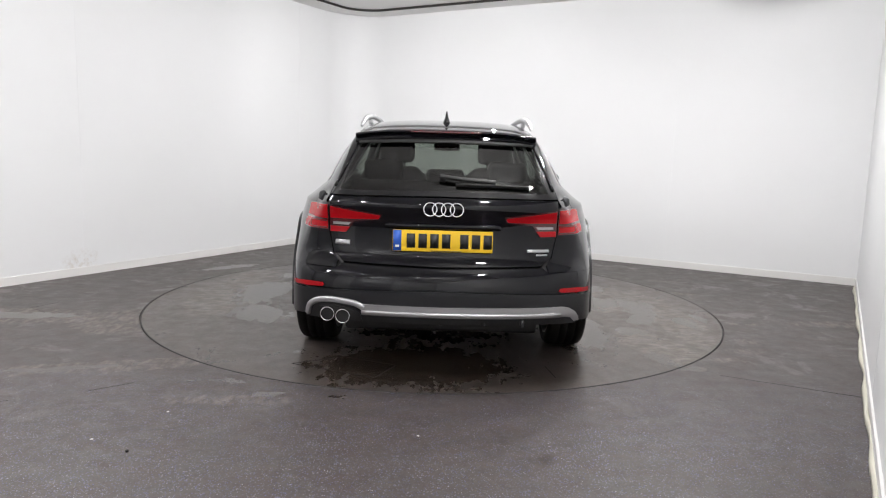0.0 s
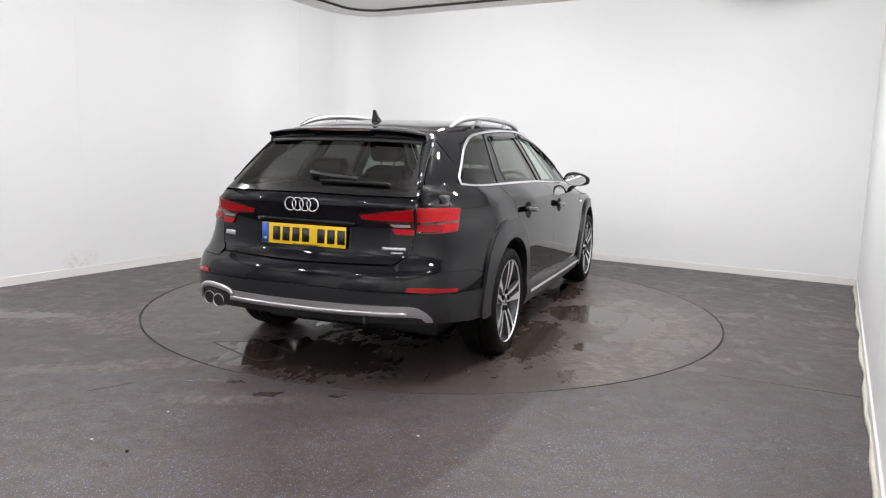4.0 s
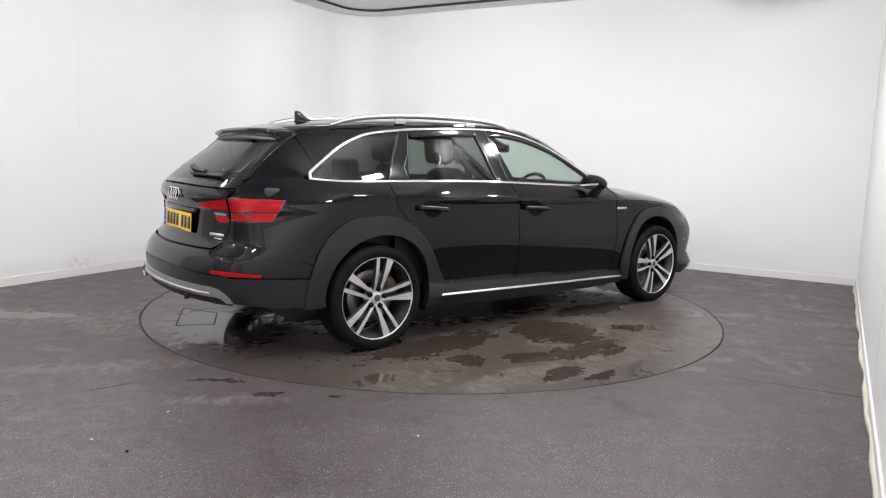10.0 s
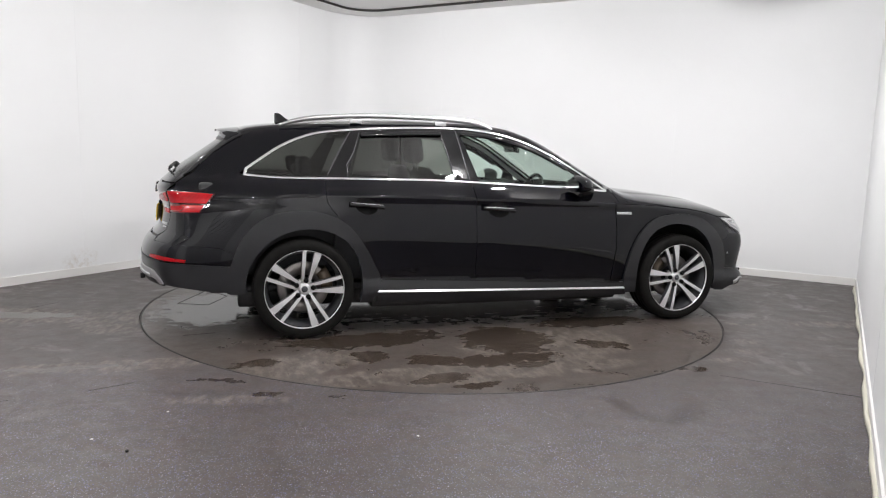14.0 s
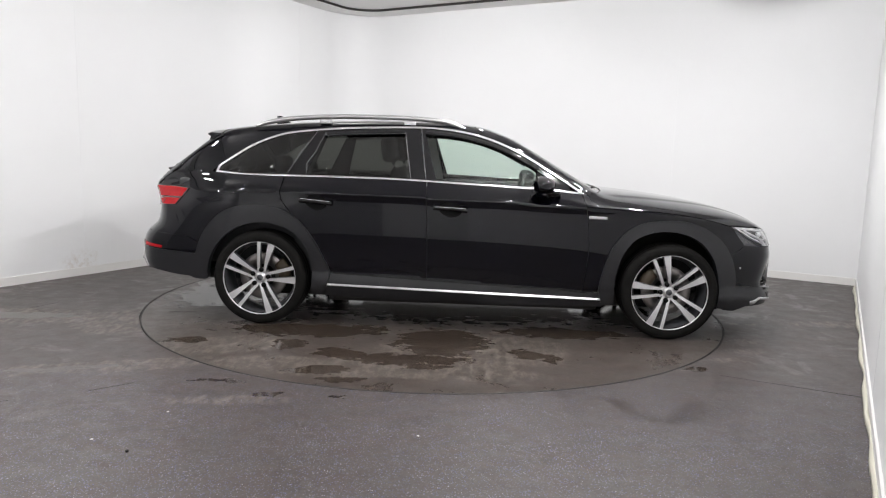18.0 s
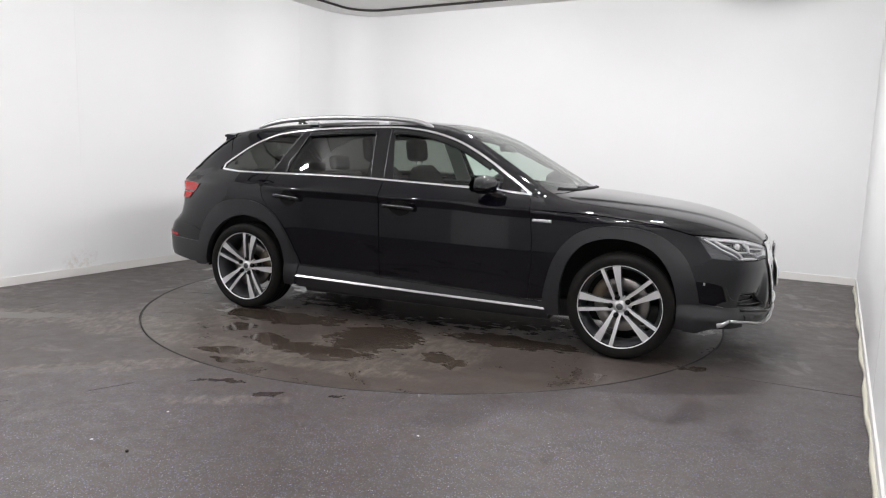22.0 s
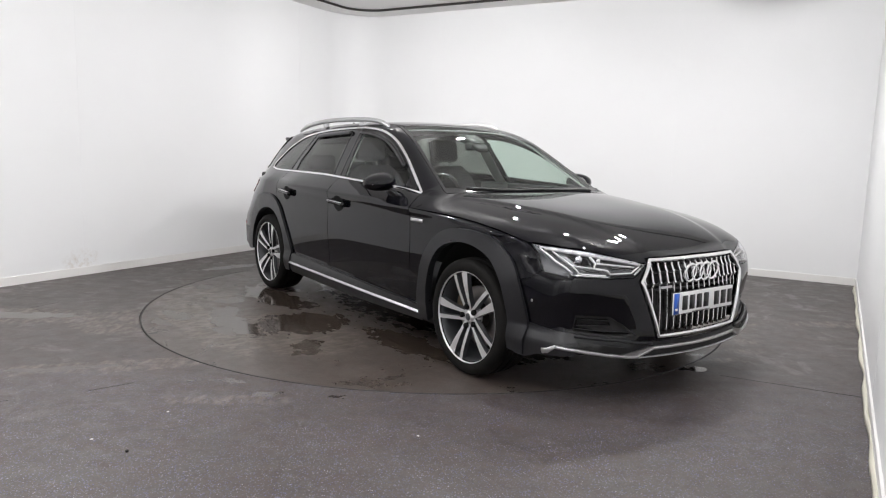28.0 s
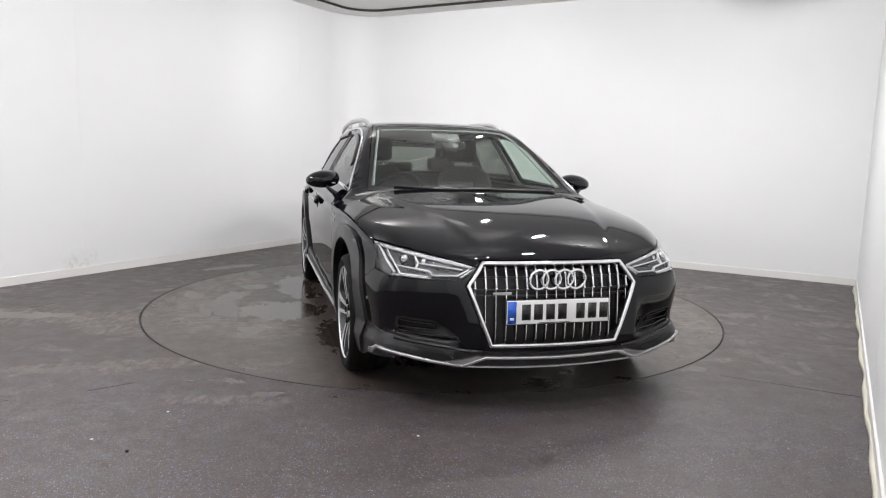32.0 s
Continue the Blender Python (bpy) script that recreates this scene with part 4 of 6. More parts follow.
front_door_line = [(x + GAP, z) for x, z in split] + [(0.3, sill_z(0.3))] + [(x - GAP, z) for x, z in front_cut[::-1]] + belt_f
rear_doors = add("rear_door", Skin().lay("side", rear_door_line, step=0.026), M_PAINT, both=True)
front_doors = add("front_door", Skin().lay("side", front_door_line, step=0.026), M_PAINT, both=True)

# ---- rear quarter, tailgate, bumpers ----
SHOULDER = [(-0.722, 0.62), (-0.722, 0.80), (-0.718, 0.93), (-0.70, 0.985), (-0.655, 1.05), (-0.60, 1.14), (-0.545, 1.25), (-0.505, 1.335)]
corner = edge3("rear", SHOULDER)
quarter = [(x - GAP * 2, z) for x, z in rear_cut[:26]] + well(AXLE_R, 20, 150)[2:]
quarter += [(-1.83, 0.56), (-1.93, 0.60)] + xz(corner)[0:1] + xz(corner)[1:] + [(-1.83, 1.352)]
quarter += [(float(x), float(UP(x)) + 0.004) for x in (-1.72, -1.745)] + [(-1.80, 1.066), (-1.806, 1.050)] + [(float(x), float(DLO_LOW(x)) - 0.006) for x in np.linspace(-1.79, -1.27, 10)]
rear_skin = Skin().lay("side", quarter, step=0.04)
rear_skin.lay("rear", SHOULDER + [(-0.505, 1.335), (-0.525, 1.30), (-0.595, 1.06), (-0.612, 0.992), (-0.632, 0.96), (-0.609, 0.94), (-0.609, 0.80), (-0.582, 0.688), (-0.55, 0.655), (-0.56, 0.62)], step=0.035)
add("rear_quarter", rear_skin, M_PAINT, both=True)
gate = [(-0.604, 0.945), (-0.604, 0.80), (-0.577, 0.69), (-0.52, 0.650), (0.0, 0.642), (0.52, 0.650), (0.577, 0.69), (0.604, 0.80), (0.604, 0.945), (0.612, 0.985), (0.0, 0.992), (-0.612, 0.985)]
tailgate = add("tailgate", Skin().lay("rear", gate, step=0.022), M_PAINT, label="glossy black tailgate")
pane = [(-0.606, 0.995), (0.0, 1.002), (0.606, 0.995), (0.592, 1.06), (0.522, 1.325), (-0.522, 1.325), (-0.592, 1.06)]
clear = [(-0.552, 1.022), (0.0, 1.027), (0.552, 1.022), (0.538, 1.09), (0.492, 1.282), (0.0, 1.292), (-0.492, 1.282), (-0.538, 1.09)]
rear_pane = add("rear_window", Skin().lay("rear", clear, step=0.05, depth=0), M_PRIVACY, label="dark tinted rear window")
add("rear_window_border", Skin().lay("rear", pane, [clear], step=0.04, lift=0.0), M_GLOSSBLK)

lower_corner = [(-0.722, 0.27), (-0.722, 0.36), (-0.722, 0.46), (-0.722, 0.525), (-0.722, 0.62)]
low3 = xz(edge3("rear", lower_corner))


def z_cut(line, z):
    return min(line, key=lambda q: abs(q[1] - z))


def band(z0, z1):
    return [q for q in low3 if z0 - 0.012 <= q[1] <= z1 + 0.012]


bp = Skin().lay("rear", [(-0.722, 0.512), (0.0, 0.530), (0.722, 0.512), (0.722, 0.618), (0.555, 0.618), (0.53, 0.640), (0.0, 0.632), (-0.53, 0.640), (-0.555, 0.618), (-0.722, 0.618)], step=0.03)
bp.lay("side", band(0.515, 0.62) + [(-1.93, 0.597), (-1.835, 0.556), (-1.80, 0.482)], step=0.03, mirror=True)
bumper_rear = add("rear_bumper", bp, M_PAINT)
cl = Skin().lay("rear", [(-0.722, 0.345), (-0.50, 0.352), (0.50, 0.352), (0.722, 0.345), (0.722, 0.508), (0.0, 0.526), (-0.722, 0.508)], step=0.035, lift=0.002)
cl.lay("side", band(0.345, 0.51) + [(-1.80, 0.478), (-1.775, 0.46), (-1.785, 0.315), (-2.0, 0.325)], step=0.03, lift=0.002, mirror=True)
clad_rear = add("bumper_cladding", cl, M_CLAD, label="dark grey plastic bumper skirt")

fcorner = [(-0.745, 0.26), (-0.745, 0.34), (-0.745, 0.44), (-0.745, 0.55), (-0.745, 0.645)]
fc3 = xz(edge3("front", fcorner))
HEX = [(-0.360, 0.720), (-0.434, 0.618), (-0.325, 0.337), (0.325, 0.337), (0.434, 0.618), (0.360, 0.720)]
VENT = [(-0.742, 0.458), (-0.58, 0.447), (-0.505, 0.405), (-0.455, 0.352), (-0.52, 0.342), (-0.742, 0.372)]
fb_line = [(-0.745, 0.645), (-0.60, 0.636), (-0.462, 0.638), (-0.380, 0.697), (-0.372, 0.722), (-0.444, 0.618), (-0.333, 0.326), (0.333, 0.326), (0.444, 0.618), (0.372, 0.722), (0.380, 0.697), (0.462, 0.638), (0.60, 0.636), (0.745, 0.645), (0.745, 0.368), (0.50, 0.322), (0.40, 0.318), (0.0, 0.312), (-0.40, 0.318), (-0.50, 0.322), (-0.745, 0.368)]
fb = Skin().lay("front", fb_line, [[(y * 0.996, z) for y, z in VENT], [(-y * 0.996, z) for y, z in VENT]], step=0.03)
fside = [q for q in fc3 if q[1] > 0.36]
fb.lay("side", fside + [(1.905, 0.658), (1.86, 0.618), (1.785, 0.597), (1.80, 0.50), (1.82, 0.395)], step=0.03, mirror=True)
bumper_front = add("front_bumper", fb, M_PAINT)
fl = Skin().lay("front", [(-0.745, 0.364), (-0.50, 0.318), (-0.40, 0.314), (0.0, 0.308), (0.40, 0.314), (0.50, 0.318), (0.745, 0.364), (0.745, 0.28), (0.45, 0.235), (-0.45, 0.235), (-0.745, 0.28)], step=0.03, lift=0.006)
fl.lay("side", [q for q in fc3 if q[1] < 0.372] + [(1.82, 0.392), (1.775, 0.218), (1.85, 0.214), (1.93, 0.246)], step=0.03, lift=0.006, mirror=True)
clad_front = add("bumper_cladding", fl, M_CLAD, label="dark grey plastic bumper lip")

# sills and arches
sill_line = [(-0.945, 0.225), (-0.93, 0.30), (-0.905, 0.382)] + [(float(x), sill_z(x) - 0.004) for x in np.linspace(-0.6, 0.9, 6)] + [(0.945, 0.31), (0.965, 0.215), (0.0, 0.205)]
add("sill", Skin().lay("side", sill_line, step=0.04, lift=0.008, depth=0.02), M_CLAD, both=True, label="dark grey plastic sill cladding")
# gloss bead added to carry the highlight along the cladding's upper edge
pair("sill_highlight", strip("side", [(-0.895, sill_z(-0.895) - 0.006), (0.0, sill_z(0.0) - 0.006), (0.90, sill_z(0.90) - 0.006)], 0.008, 0.005, 0.010), M_GLOSSBLK, label="gloss black bead added for the highlight along the sill")
arch_r = curve(ARCH_R, 4) + curve(ARCH_R_IN, 4)
arch_f = curve(ARCH_F, 4) + curve(ARCH_F_IN, 4)
add("rear_arch", Skin().lay("side", arch_r, step=0.03, lift=0.018, depth=0.045), M_CLAD, both=True, label="dark grey wheel-arch moulding")
add("front_arch", Skin().lay("side", arch_f, step=0.03, lift=0.018, depth=0.045), M_CLAD, both=True, label="dark grey wheel-arch moulding")

# inner shell that closes the gaps
lining = Skin().lay("side", [(-2.1, 0.37), (-1.86, 0.35), (-1.85, 0.37)] + well(AXLE_R, 180, 0) + [(-0.97, 0.3), (-0.93, 0.23), (0.94, 0.23), (0.975, 0.34)] + well(AXLE_F, 180, 0) + [(1.86, 0.3), (1.95, 0.3), (1.93, 0.64), (1.76, 0.76), (1.3, 0.845), (0.8, 0.94)] + [(float(x), float(DLO_LOW(x)) - 0.02) for x in np.linspace(0.7, -1.7, 14)] + [(-2.0, 1.0), (-2.12, 0.80)], step=0.06, lift=-0.016, depth=0, mirror=True)
lining.lay("rear", [(-0.71, 0.37), (0.71, 0.37), (0.71, 0.80), (0.68, 0.94), (0.60, 0.975), (-0.60, 0.975), (-0.68, 0.94), (-0.71, 0.80)], step=0.06, lift=-0.02, depth=0)
lining.lay("top", [(1.05, -0.7), (1.8, -0.72), (2.12, -0.36), (2.19, 0), (2.12, 0.36), (1.8, 0.72), (1.05, 0.7)], step=0.08, lift=-0.02, depth=0)
lining.lay("top", [(-1.82, -0.50), (0.04, -0.51), (0.04, 0.51), (-1.82, 0.50)], step=0.1, lift=-0.02, depth=0)
add("body_shell", lining, M_TRIMBLK)
part("underbody", bevelled(box(-1.82, 1.85, -0.58, 0.58, 0.155, 0.29), 0.02), M_TRIMBLK, car)
part("floor_pan", bevelled(box(-0.95, 0.95, -0.76, 0.76, 0.160, 0.25), 0.02), M_TRIMBLK, car)
for cx in (AXLE_R, AXLE_F):
    rows = []
    for y in (-0.80, -0.52):
        rows.append([(cx + WELL * math.cos(a), y, HUB_Z + 0.01 + WELL * math.sin(a)) for a in np.linspace(radians(-7), radians(187), 28)])
    rows.append([(cx + 0.02 * math.cos(a), -0.52, HUB_Z + 0.01 + 0.02 * math.sin(a)) for a in np.linspace(radians(-7), radians(187), 28)])
    pair("wheel_liner", loft(rows, False, False), M_TRIMBLK)

# ---- side windows ----
def upper_line(x0, x1, drop, n=16):
    return [(float(x), float(UP(x)) - drop) for x in np.linspace(x0, x1, n)]


def lower_line(x0, x1, rise, n=10):
    return [(float(x), float(DLO_LOW(x)) + rise) for x in np.linspace(x0, x1, n)]


def window(name, poly, material, label):
    a, b = add(name, Skin().lay("side", poly, step=0.06, lift=-0.003, depth=0), material, both=True, label=label)
    a.visible_shadow = b.visible_shadow = material != M_CLEAR


window("quarter_window", upper_line(-1.775, -1.065, 0.008) + lower_line(-1.255, -1.775, 0.006), M_PRIVACY, "dark tinted fixed rear side window")
window("rear_door_window", upper_line(-1.012, -0.440, 0.030) + lower_line(-0.372, -1.118, 0.008), M_PRIVACY, "dark tinted door window")
window("front_door_window", upper_line(-0.292, 0.60, 0.030) + lower_line(0.60, -0.198, 0.008), M_CLEAR, "clear door window")
add("rear_door_frame", Skin().lay("side", upper_line(-1.065, -0.330, 0.006) + lower_line(-0.272, -1.255, 0.003), [upper_line(-1.012, -0.440, 0.030) + lower_line(-0.372, -1.118, 0.008)], step=0.04, lift=-0.001), M_GLOSSBLK, both=True, label="gloss black window frame")
add("front_door_frame", Skin().lay("side", upper_line(-0.328, 0.70, 0.006) + lower_line(0.735, -0.268, 0.003), [upper_line(-0.292, 0.60, 0.030) + lower_line(0.60, -0.198, 0.008)], step=0.04, lift=-0.001), M_GLOSSBLK, both=True, label="gloss black window frame")
inside_b = [(-0.425, 1.36), (-0.300, 1.36), (-0.232, 1.02), (-0.232, 0.90), (-0.37, 0.90), (-0.37, 1.02)]
add("pillar_trim", Skin().lay("side", inside_b, step=0.08, lift=-0.03, depth=0.004), M_LINING, both=True, label="pale inner pillar trim")
inside_c = [(-1.09, 1.34), (-1.00, 1.34), (-1.10, 1.03), (-1.27, 1.03)]
add("pillar_trim", Skin().lay("side", inside_c, step=0.08, lift=-0.03, depth=0.004), M_DASH, both=True, label="dark inner pillar trim")
inside_a = [(float(x), float(UP(x)) + 0.006) for x in np.linspace(-1.60, 0.74, 50)] + [(x - 0.01, z - 0.008) for x, z in xz(screen_edge)[::-1]] + [(x, z - 0.012) for x, z in xz(roof_edge)[::-1] if x > -1.6]
add("pillar_trim", Skin().lay("side", inside_a, step=0.06, lift=-0.022, depth=0), M_LINING, both=True, label="pale inner roof-side trim")
trim = curve(DLO_UP[1:], 3) + [(float(x), float(DLO_LOW(x))) for x in np.linspace(0.76, -1.77, 40)]
pair("window_trim", strip("side", trim, 0.020, 0.006, 0.001, True), M_CHROME, label="bright chrome window surround")
for x0, x1, d in ((-1.005, -0.435, 0.042),):
    pair("wind_deflector", strip("side", upper_line(x0, x1, d, 10), 0.034, 0.010, 0.008), M_GLOSSBLK)
pair("wind_deflector", strip("side", upper_line(-0.29, 0.50, 0.040, 14), 0.030, 0.010, 0.008), M_GLOSSBLK)

# seal edges beside the black door pillars, grey with their highlights put into the colour
M_SEALGLINT = mat("grey_seal_highlight", (0.10, 0.10, 0.105), 0.25, 0.3)
for line in ([(-1.072, 1.352), (-1.170, 1.200), (-1.250, 1.052)], [(-1.010, 1.345), (-1.066, 1.205), (-1.116, 1.130), (-1.110, 1.052)], [(-0.436, 1.358), (-0.374, 1.040)], [(-0.322, 1.385), (-0.270, 1.036)]):
    pair("seal_highlight", strip("side", line, 0.006, 0.003, 0.001), M_SEALGLINT, label="thin grey seal edge, its highlight put into the colour")

# ---- sill strip, handles, wing badge ----
rows = []
for x in np.linspace(-0.985, 0.985, 34):
    z = 0.306 - (x + 0.985) * 0.0205
    e = min(1, (0.99 - abs(x)) / 0.05)
    y = float(onto("side", [(x, z + 0.012)])[0][1])
    rows.append([(x, y + 0.02, z + 0.006), (x, y - 0.010, z + 0.006), (x, y - 0.012 - 0.007 * e, z - 0.005 * e), (x, y - 0.011 - 0.006 * e, z - 0.009), (x, y + 0.03, z - 0.012)])
pair("sill_strip", loft(rows), M_SATIN, label="brushed silver sill strip", smooth=False)
for k, (xa, za, xb, zb) in enumerate(((-1.122, 0.881, -0.898, 0.867), (-0.208, 0.862, 0.026, 0.848))):
    doors = rear_doors if k == 0 else front_doors
    for side in (0, 1):
        # flat black patch; the shade of the handle's hollow is put into its colour
        cup = Skin().lay("side", curve([(xa + 0.050, za + 0.022), ((xa + xb) / 2, za + 0.040), (xb - 0.050, zb + 0.022), (xb - 0.046, zb - 0.032), ((xa + xb) / 2, zb - 0.056), (xa + 0.046, za - 0.032)], 4, True), step=0.02, lift=0.0012, depth=0)
        grip = strip("side", [(xa, za - 0.005), ((xa + xb) / 2, (za + zb) / 2 - 0.001), (xb, zb - 0.005)], 0.032, 0.020, 0.016)
        line = strip("side", [(xa + 0.01, za + 0.006), (xb - 0.01, zb + 0.008)], 0.0045, 0.005, 0.034)
        if side:
            cup, grip, line = cup.mirrored(), mirror_bm(grip), mirror_bm(line)
        part("handle_hollow_shade", cup.mesh("handle_hollow_shade", M_HOLE), M_HOLE, doors[side])
        h = part("door_handle", grip, M_GLOSSBLK, doors[side], "black door handle with a chrome line")
        part("handle_trim", line, M_CHROME, doors[side], "thin chrome line")
pair("wing_badge", strip("side", [(0.842, 0.822), (0.965, 0.820)], 0.020, 0.003, 0.001), M_SATIN, label="small silver bar badge")
pair("parking_sensor", strip("side", [(1.874, 0.508), (1.884, 0.507)], 0.014, 0.002, 0.001), M_SATIN)

# ---- roof rails, aerial, spoiler ----
rail_path = curve([(-1.54, 1.392), (-1.44, 1.424), (-1.30, 1.450), (-1.048, 1.471), (-0.77, 1.479), (-0.377, 1.474), (-0.168, 1.457), (-0.06, 1.428), (-0.005, 1.404)], 4)
rails = pair("roof_rail", tube([(x, -0.525 + 0.02 * max(0, x + 0.1), z - 0.012) for x, z in rail_path], [0.009 + 0.009 * min(1, 6 * i / len(rail_path), 6 * (len(rail_path) - 1 - i) / len(rail_path)) for i in range(len(rail_path))], 10), M_SATIN, label="satin aluminium roof rail")
for fx in (-1.025, -0.413):
    for s, r in zip((-1, 1), rails):
        part("rail_foot", bevelled(moved(box(-0.042, 0.042, -0.012, 0.012, -0.035, 0.0), pose(fx, s * 0.525, 1.443)), 0.005), M_SATIN, r)
fin = loft([[(-1.535 + d, s * w, z) for d, s, w in ((0, 1, t * 0.4), (0.5 * l, 1, t), (l, 1, 0.001), (l, -1, 0.001), (0.5 * l, -1, t), (0, -1, t * 0.4))] for z, l, t in ((1.395, 0.16, 0.032), (1.42, 0.13, 0.022), (1.45, 0.075, 0.010), (1.476, 0.045, 0.005), (1.482, 0.03, 0.002))])
part("aerial_fin", fin, M_GLOSSBLK, car, "black shark-fin aerial")
wing = []
for y in np.linspace(-0.515, 0.515, 25):
    e = abs(y) / 0.515
    tip = -1.948 + 0.045 * e**3
    zt = 1.353 - 0.026 * e**3
    wing.append([(-1.80, y, zt + 0.017 - 0.02 * e**6), (tip + 0.03, y, zt + 0.002), (tip + 0.004, y, zt - 0.004), (tip, y, zt - 0.010), (tip + 0.006, y, zt - 0.018), (tip + 0.022, y, zt - 0.026), (tip + 0.012, y, zt - 0.046), (tip + 0.020, y, zt - 0.054), (-1.86, y, zt - 0.062), (-1.80, y, zt - 0.035)])
spoiler = part("spoiler", loft(wing), M_PAINT, car, "black roof spoiler")
spoiler.data.set_sharp_from_angle(angle=radians(50))
pair("spoiler_blade", strip("rear", [(-0.505, 1.322), (-0.520, 1.270), (-0.540, 1.200), (-0.572, 1.095), (-0.588, 1.040)], [0.062, 0.052, 0.040, 0.032, 0.022], 0.006, 0.001), M_GLOSSBLK, spoiler, "gloss black blade beside the rear window")
# dark band laid on the rear window, the spoiler's reflection put into its colour
part("spoiler_reflection", strip("rear", [(-0.49, 1.288), (-0.25, 1.297), (0.0, 1.299), (0.25, 1.297), (0.49, 1.288)], 0.062, 0.010, 0.001), M_TRIMBLK, spoiler, "matt black band for the reflected spoiler on the rear window")
part("brake_light", bevelled(moved(box(-0.006, 0.006, -0.20, 0.20, -0.005, 0.005), pose(-1.947, 0, 1.341)), 0.002), M_REDDARK, spoiler, "long dark red high brake light")

# ---- mirrors ----
for s in (-1, 1):
    bm = bmesh.new()
    bmesh.ops.create_uvsphere(bm, u_segments=28, v_segments=18, radius=1)
    for v in bm.verts:
        x, y, z = v.co
        out = (y * -1 + 1) / 2
        v.co = Vector((0.505 + (0.112 if x > 0 else 0.052) * x * (1.05 - 0.30 * out), s * (0.924 - 0.112 * y), 1.026 + ((0.070 if z > 0 else 0.060) * (1.0 - 0.20 * out)) * math.copysign(abs(z) ** 0.85, z) + 0.008 * y))
    bmesh.ops.recalc_face_normals(bm, faces=bm.faces[:])
    shell = part("door_mirror", bm, M_PAINT, car, "glossy black door mirror")
    part("mirror_foot", loft([[(0.60 + a * w, s * y, z + b * h) for a, b in ((-1, -1), (1, -1), (1, 1), (-1, 1))] for y, z, w, h in ((0.785, 0.925, 0.060, 0.018), (0.84, 0.935, 0.055, 0.018), (0.88, 0.960, 0.045, 0.016), (0.91, 0.985, 0.035, 0.012))]), M_GLOSSBLK, shell)
    part("mirror_trim", tube([(0.592, s * 0.85, 1.010), (0.592, s * 0.93, 1.010), (0.562, s * 1.005, 1.016)], 0.0035, 8), M_SATIN, shell)
    bm = bmesh.new()
    bmesh.ops.create_circle(bm, cap_ends=True, segments=24, radius=1)
    part("mirror_glass", moved(bm, pose(0.4545, s * 0.922, 1.024) @ Matrix.Rotation(radians(90), 4, "Y") @ Matrix.Diagonal((0.046, 0.090, 1, 1))), mat("mirror_silver", (0.9, 0.9, 0.9), 0.02, 1.0) if s < 0 else bpy.data.materials["mirror_silver"], shell, "mirror glass")


# ---- tail lamps ----
tl3 = xz(edge3("rear", [(-0.722, 0.806), (-0.722, 0.87), (-0.722, 0.935)]))
outer = Skin().lay("rear", [(-0.611, 0.942), (-0.611, 0.806), (-0.722, 0.806), (-0.722, 0.936)], step=0.03, lift=0.004)
outer.lay("side", tl3 + [(-1.952, 0.931), (-1.975, 0.895), (-2.045, 0.812)], step=0.03, lift=0.004)
tail_lamps = add("tail_lamp", outer, M_REDDARK, both=True, label="red tail lamp")
up3 = xz(edge3("rear", [(-0.722, 0.868), (-0.722, 0.933)]))
lo3 = xz(edge3("rear", [(-0.722, 0.811), (-0.722, 0.856)]))
lit = Skin().lay("rear", [(-0.616, 0.938), (-0.616, 0.866), (-0.722, 0.868), (-0.722, 0.933)], step=0.03, lift=0.0055, depth=0.002)
lit.lay("side", up3 + [(-1.962, 0.928), (-1.985, 0.895), (-2.005, 0.868)], step=0.03, lift=0.0055, depth=0.002)
lit2 = Skin().lay("rear", [(-0.616, 0.856), (-0.616, 0.811), (-0.722, 0.811), (-0.722, 0.856)], step=0.03, lift=0.0055, depth=0.002)
lit2.lay("side", lo3 + [(-2.016, 0.856), (-2.048, 0.815)], step=0.03, lift=0.0055, depth=0.002)
gate_lamp = Skin().lay("rear", [(-0.322, 0.898), (-0.330, 0.872), (-0.468, 0.859), (-0.512, 0.797), (-0.602, 0.797), (-0.602, 0.938), (-0.47, 0.920)], step=0.025, lift=0.006)
gl = add("tailgate_lamp", gate_lamp, M_REDDARK, both=True, label="red lamp on the tailgate")
wedge = Skin().lay("rear", [(-0.328, 0.895), (-0.336, 0.876), (-0.47, 0.872), (-0.598, 0.872), (-0.598, 0.932), (-0.47, 0.915)], step=0.02, lift=0.0075, depth=0.002)
foot = Skin().lay("rear", [(-0.490, 0.828), (-0.512, 0.798), (-0.598, 0.798), (-0.598, 0.828)], step=0.02, lift=0.0075, depth=0.002)
rev = Skin().lay("rear", [(-0.484, 0.853), (-0.498, 0.838), (-0.582, 0.838), (-0.582, 0.852)], step=0.02, lift=0.0078, depth=0.003)
for k in (0, 1):
    side = (lambda q: q) if k == 0 else (lambda q: q.mirrored())
    add("light_band", side(lit), M_RED, tail_lamps[k], "bright red light band")
    add("light_band", side(lit2), M_RED, tail_lamps[k], "bright red light band")
    lens_line = strip("rear", [(-0.618, 0.852), (-0.700, 0.852), (-0.716, 0.846), (-0.716, 0.822), (-0.700, 0.816), (-0.618, 0.816)], 0.005, 0.002, 0.0062)
    part("lens_frame", lens_line if k == 0 else mirror_bm(lens_line), M_REDDARK, tail_lamps[k], "dark red inner frame")
    add("light_band", side(wedge), M_RED, gl[k], "bright red light band")
    add("light_band", side(foot), M_RED, gl[k], "bright red light band")
    add("reversing_light", side(rev), M_REVERSE, gl[k], "clear reversing light")
rf = Skin().lay("rear", [(-0.612, 0.528), (-0.622, 0.541), (-0.722, 0.541), (-0.722, 0.515), (-0.622, 0.521)], step=0.03, lift=0.004)
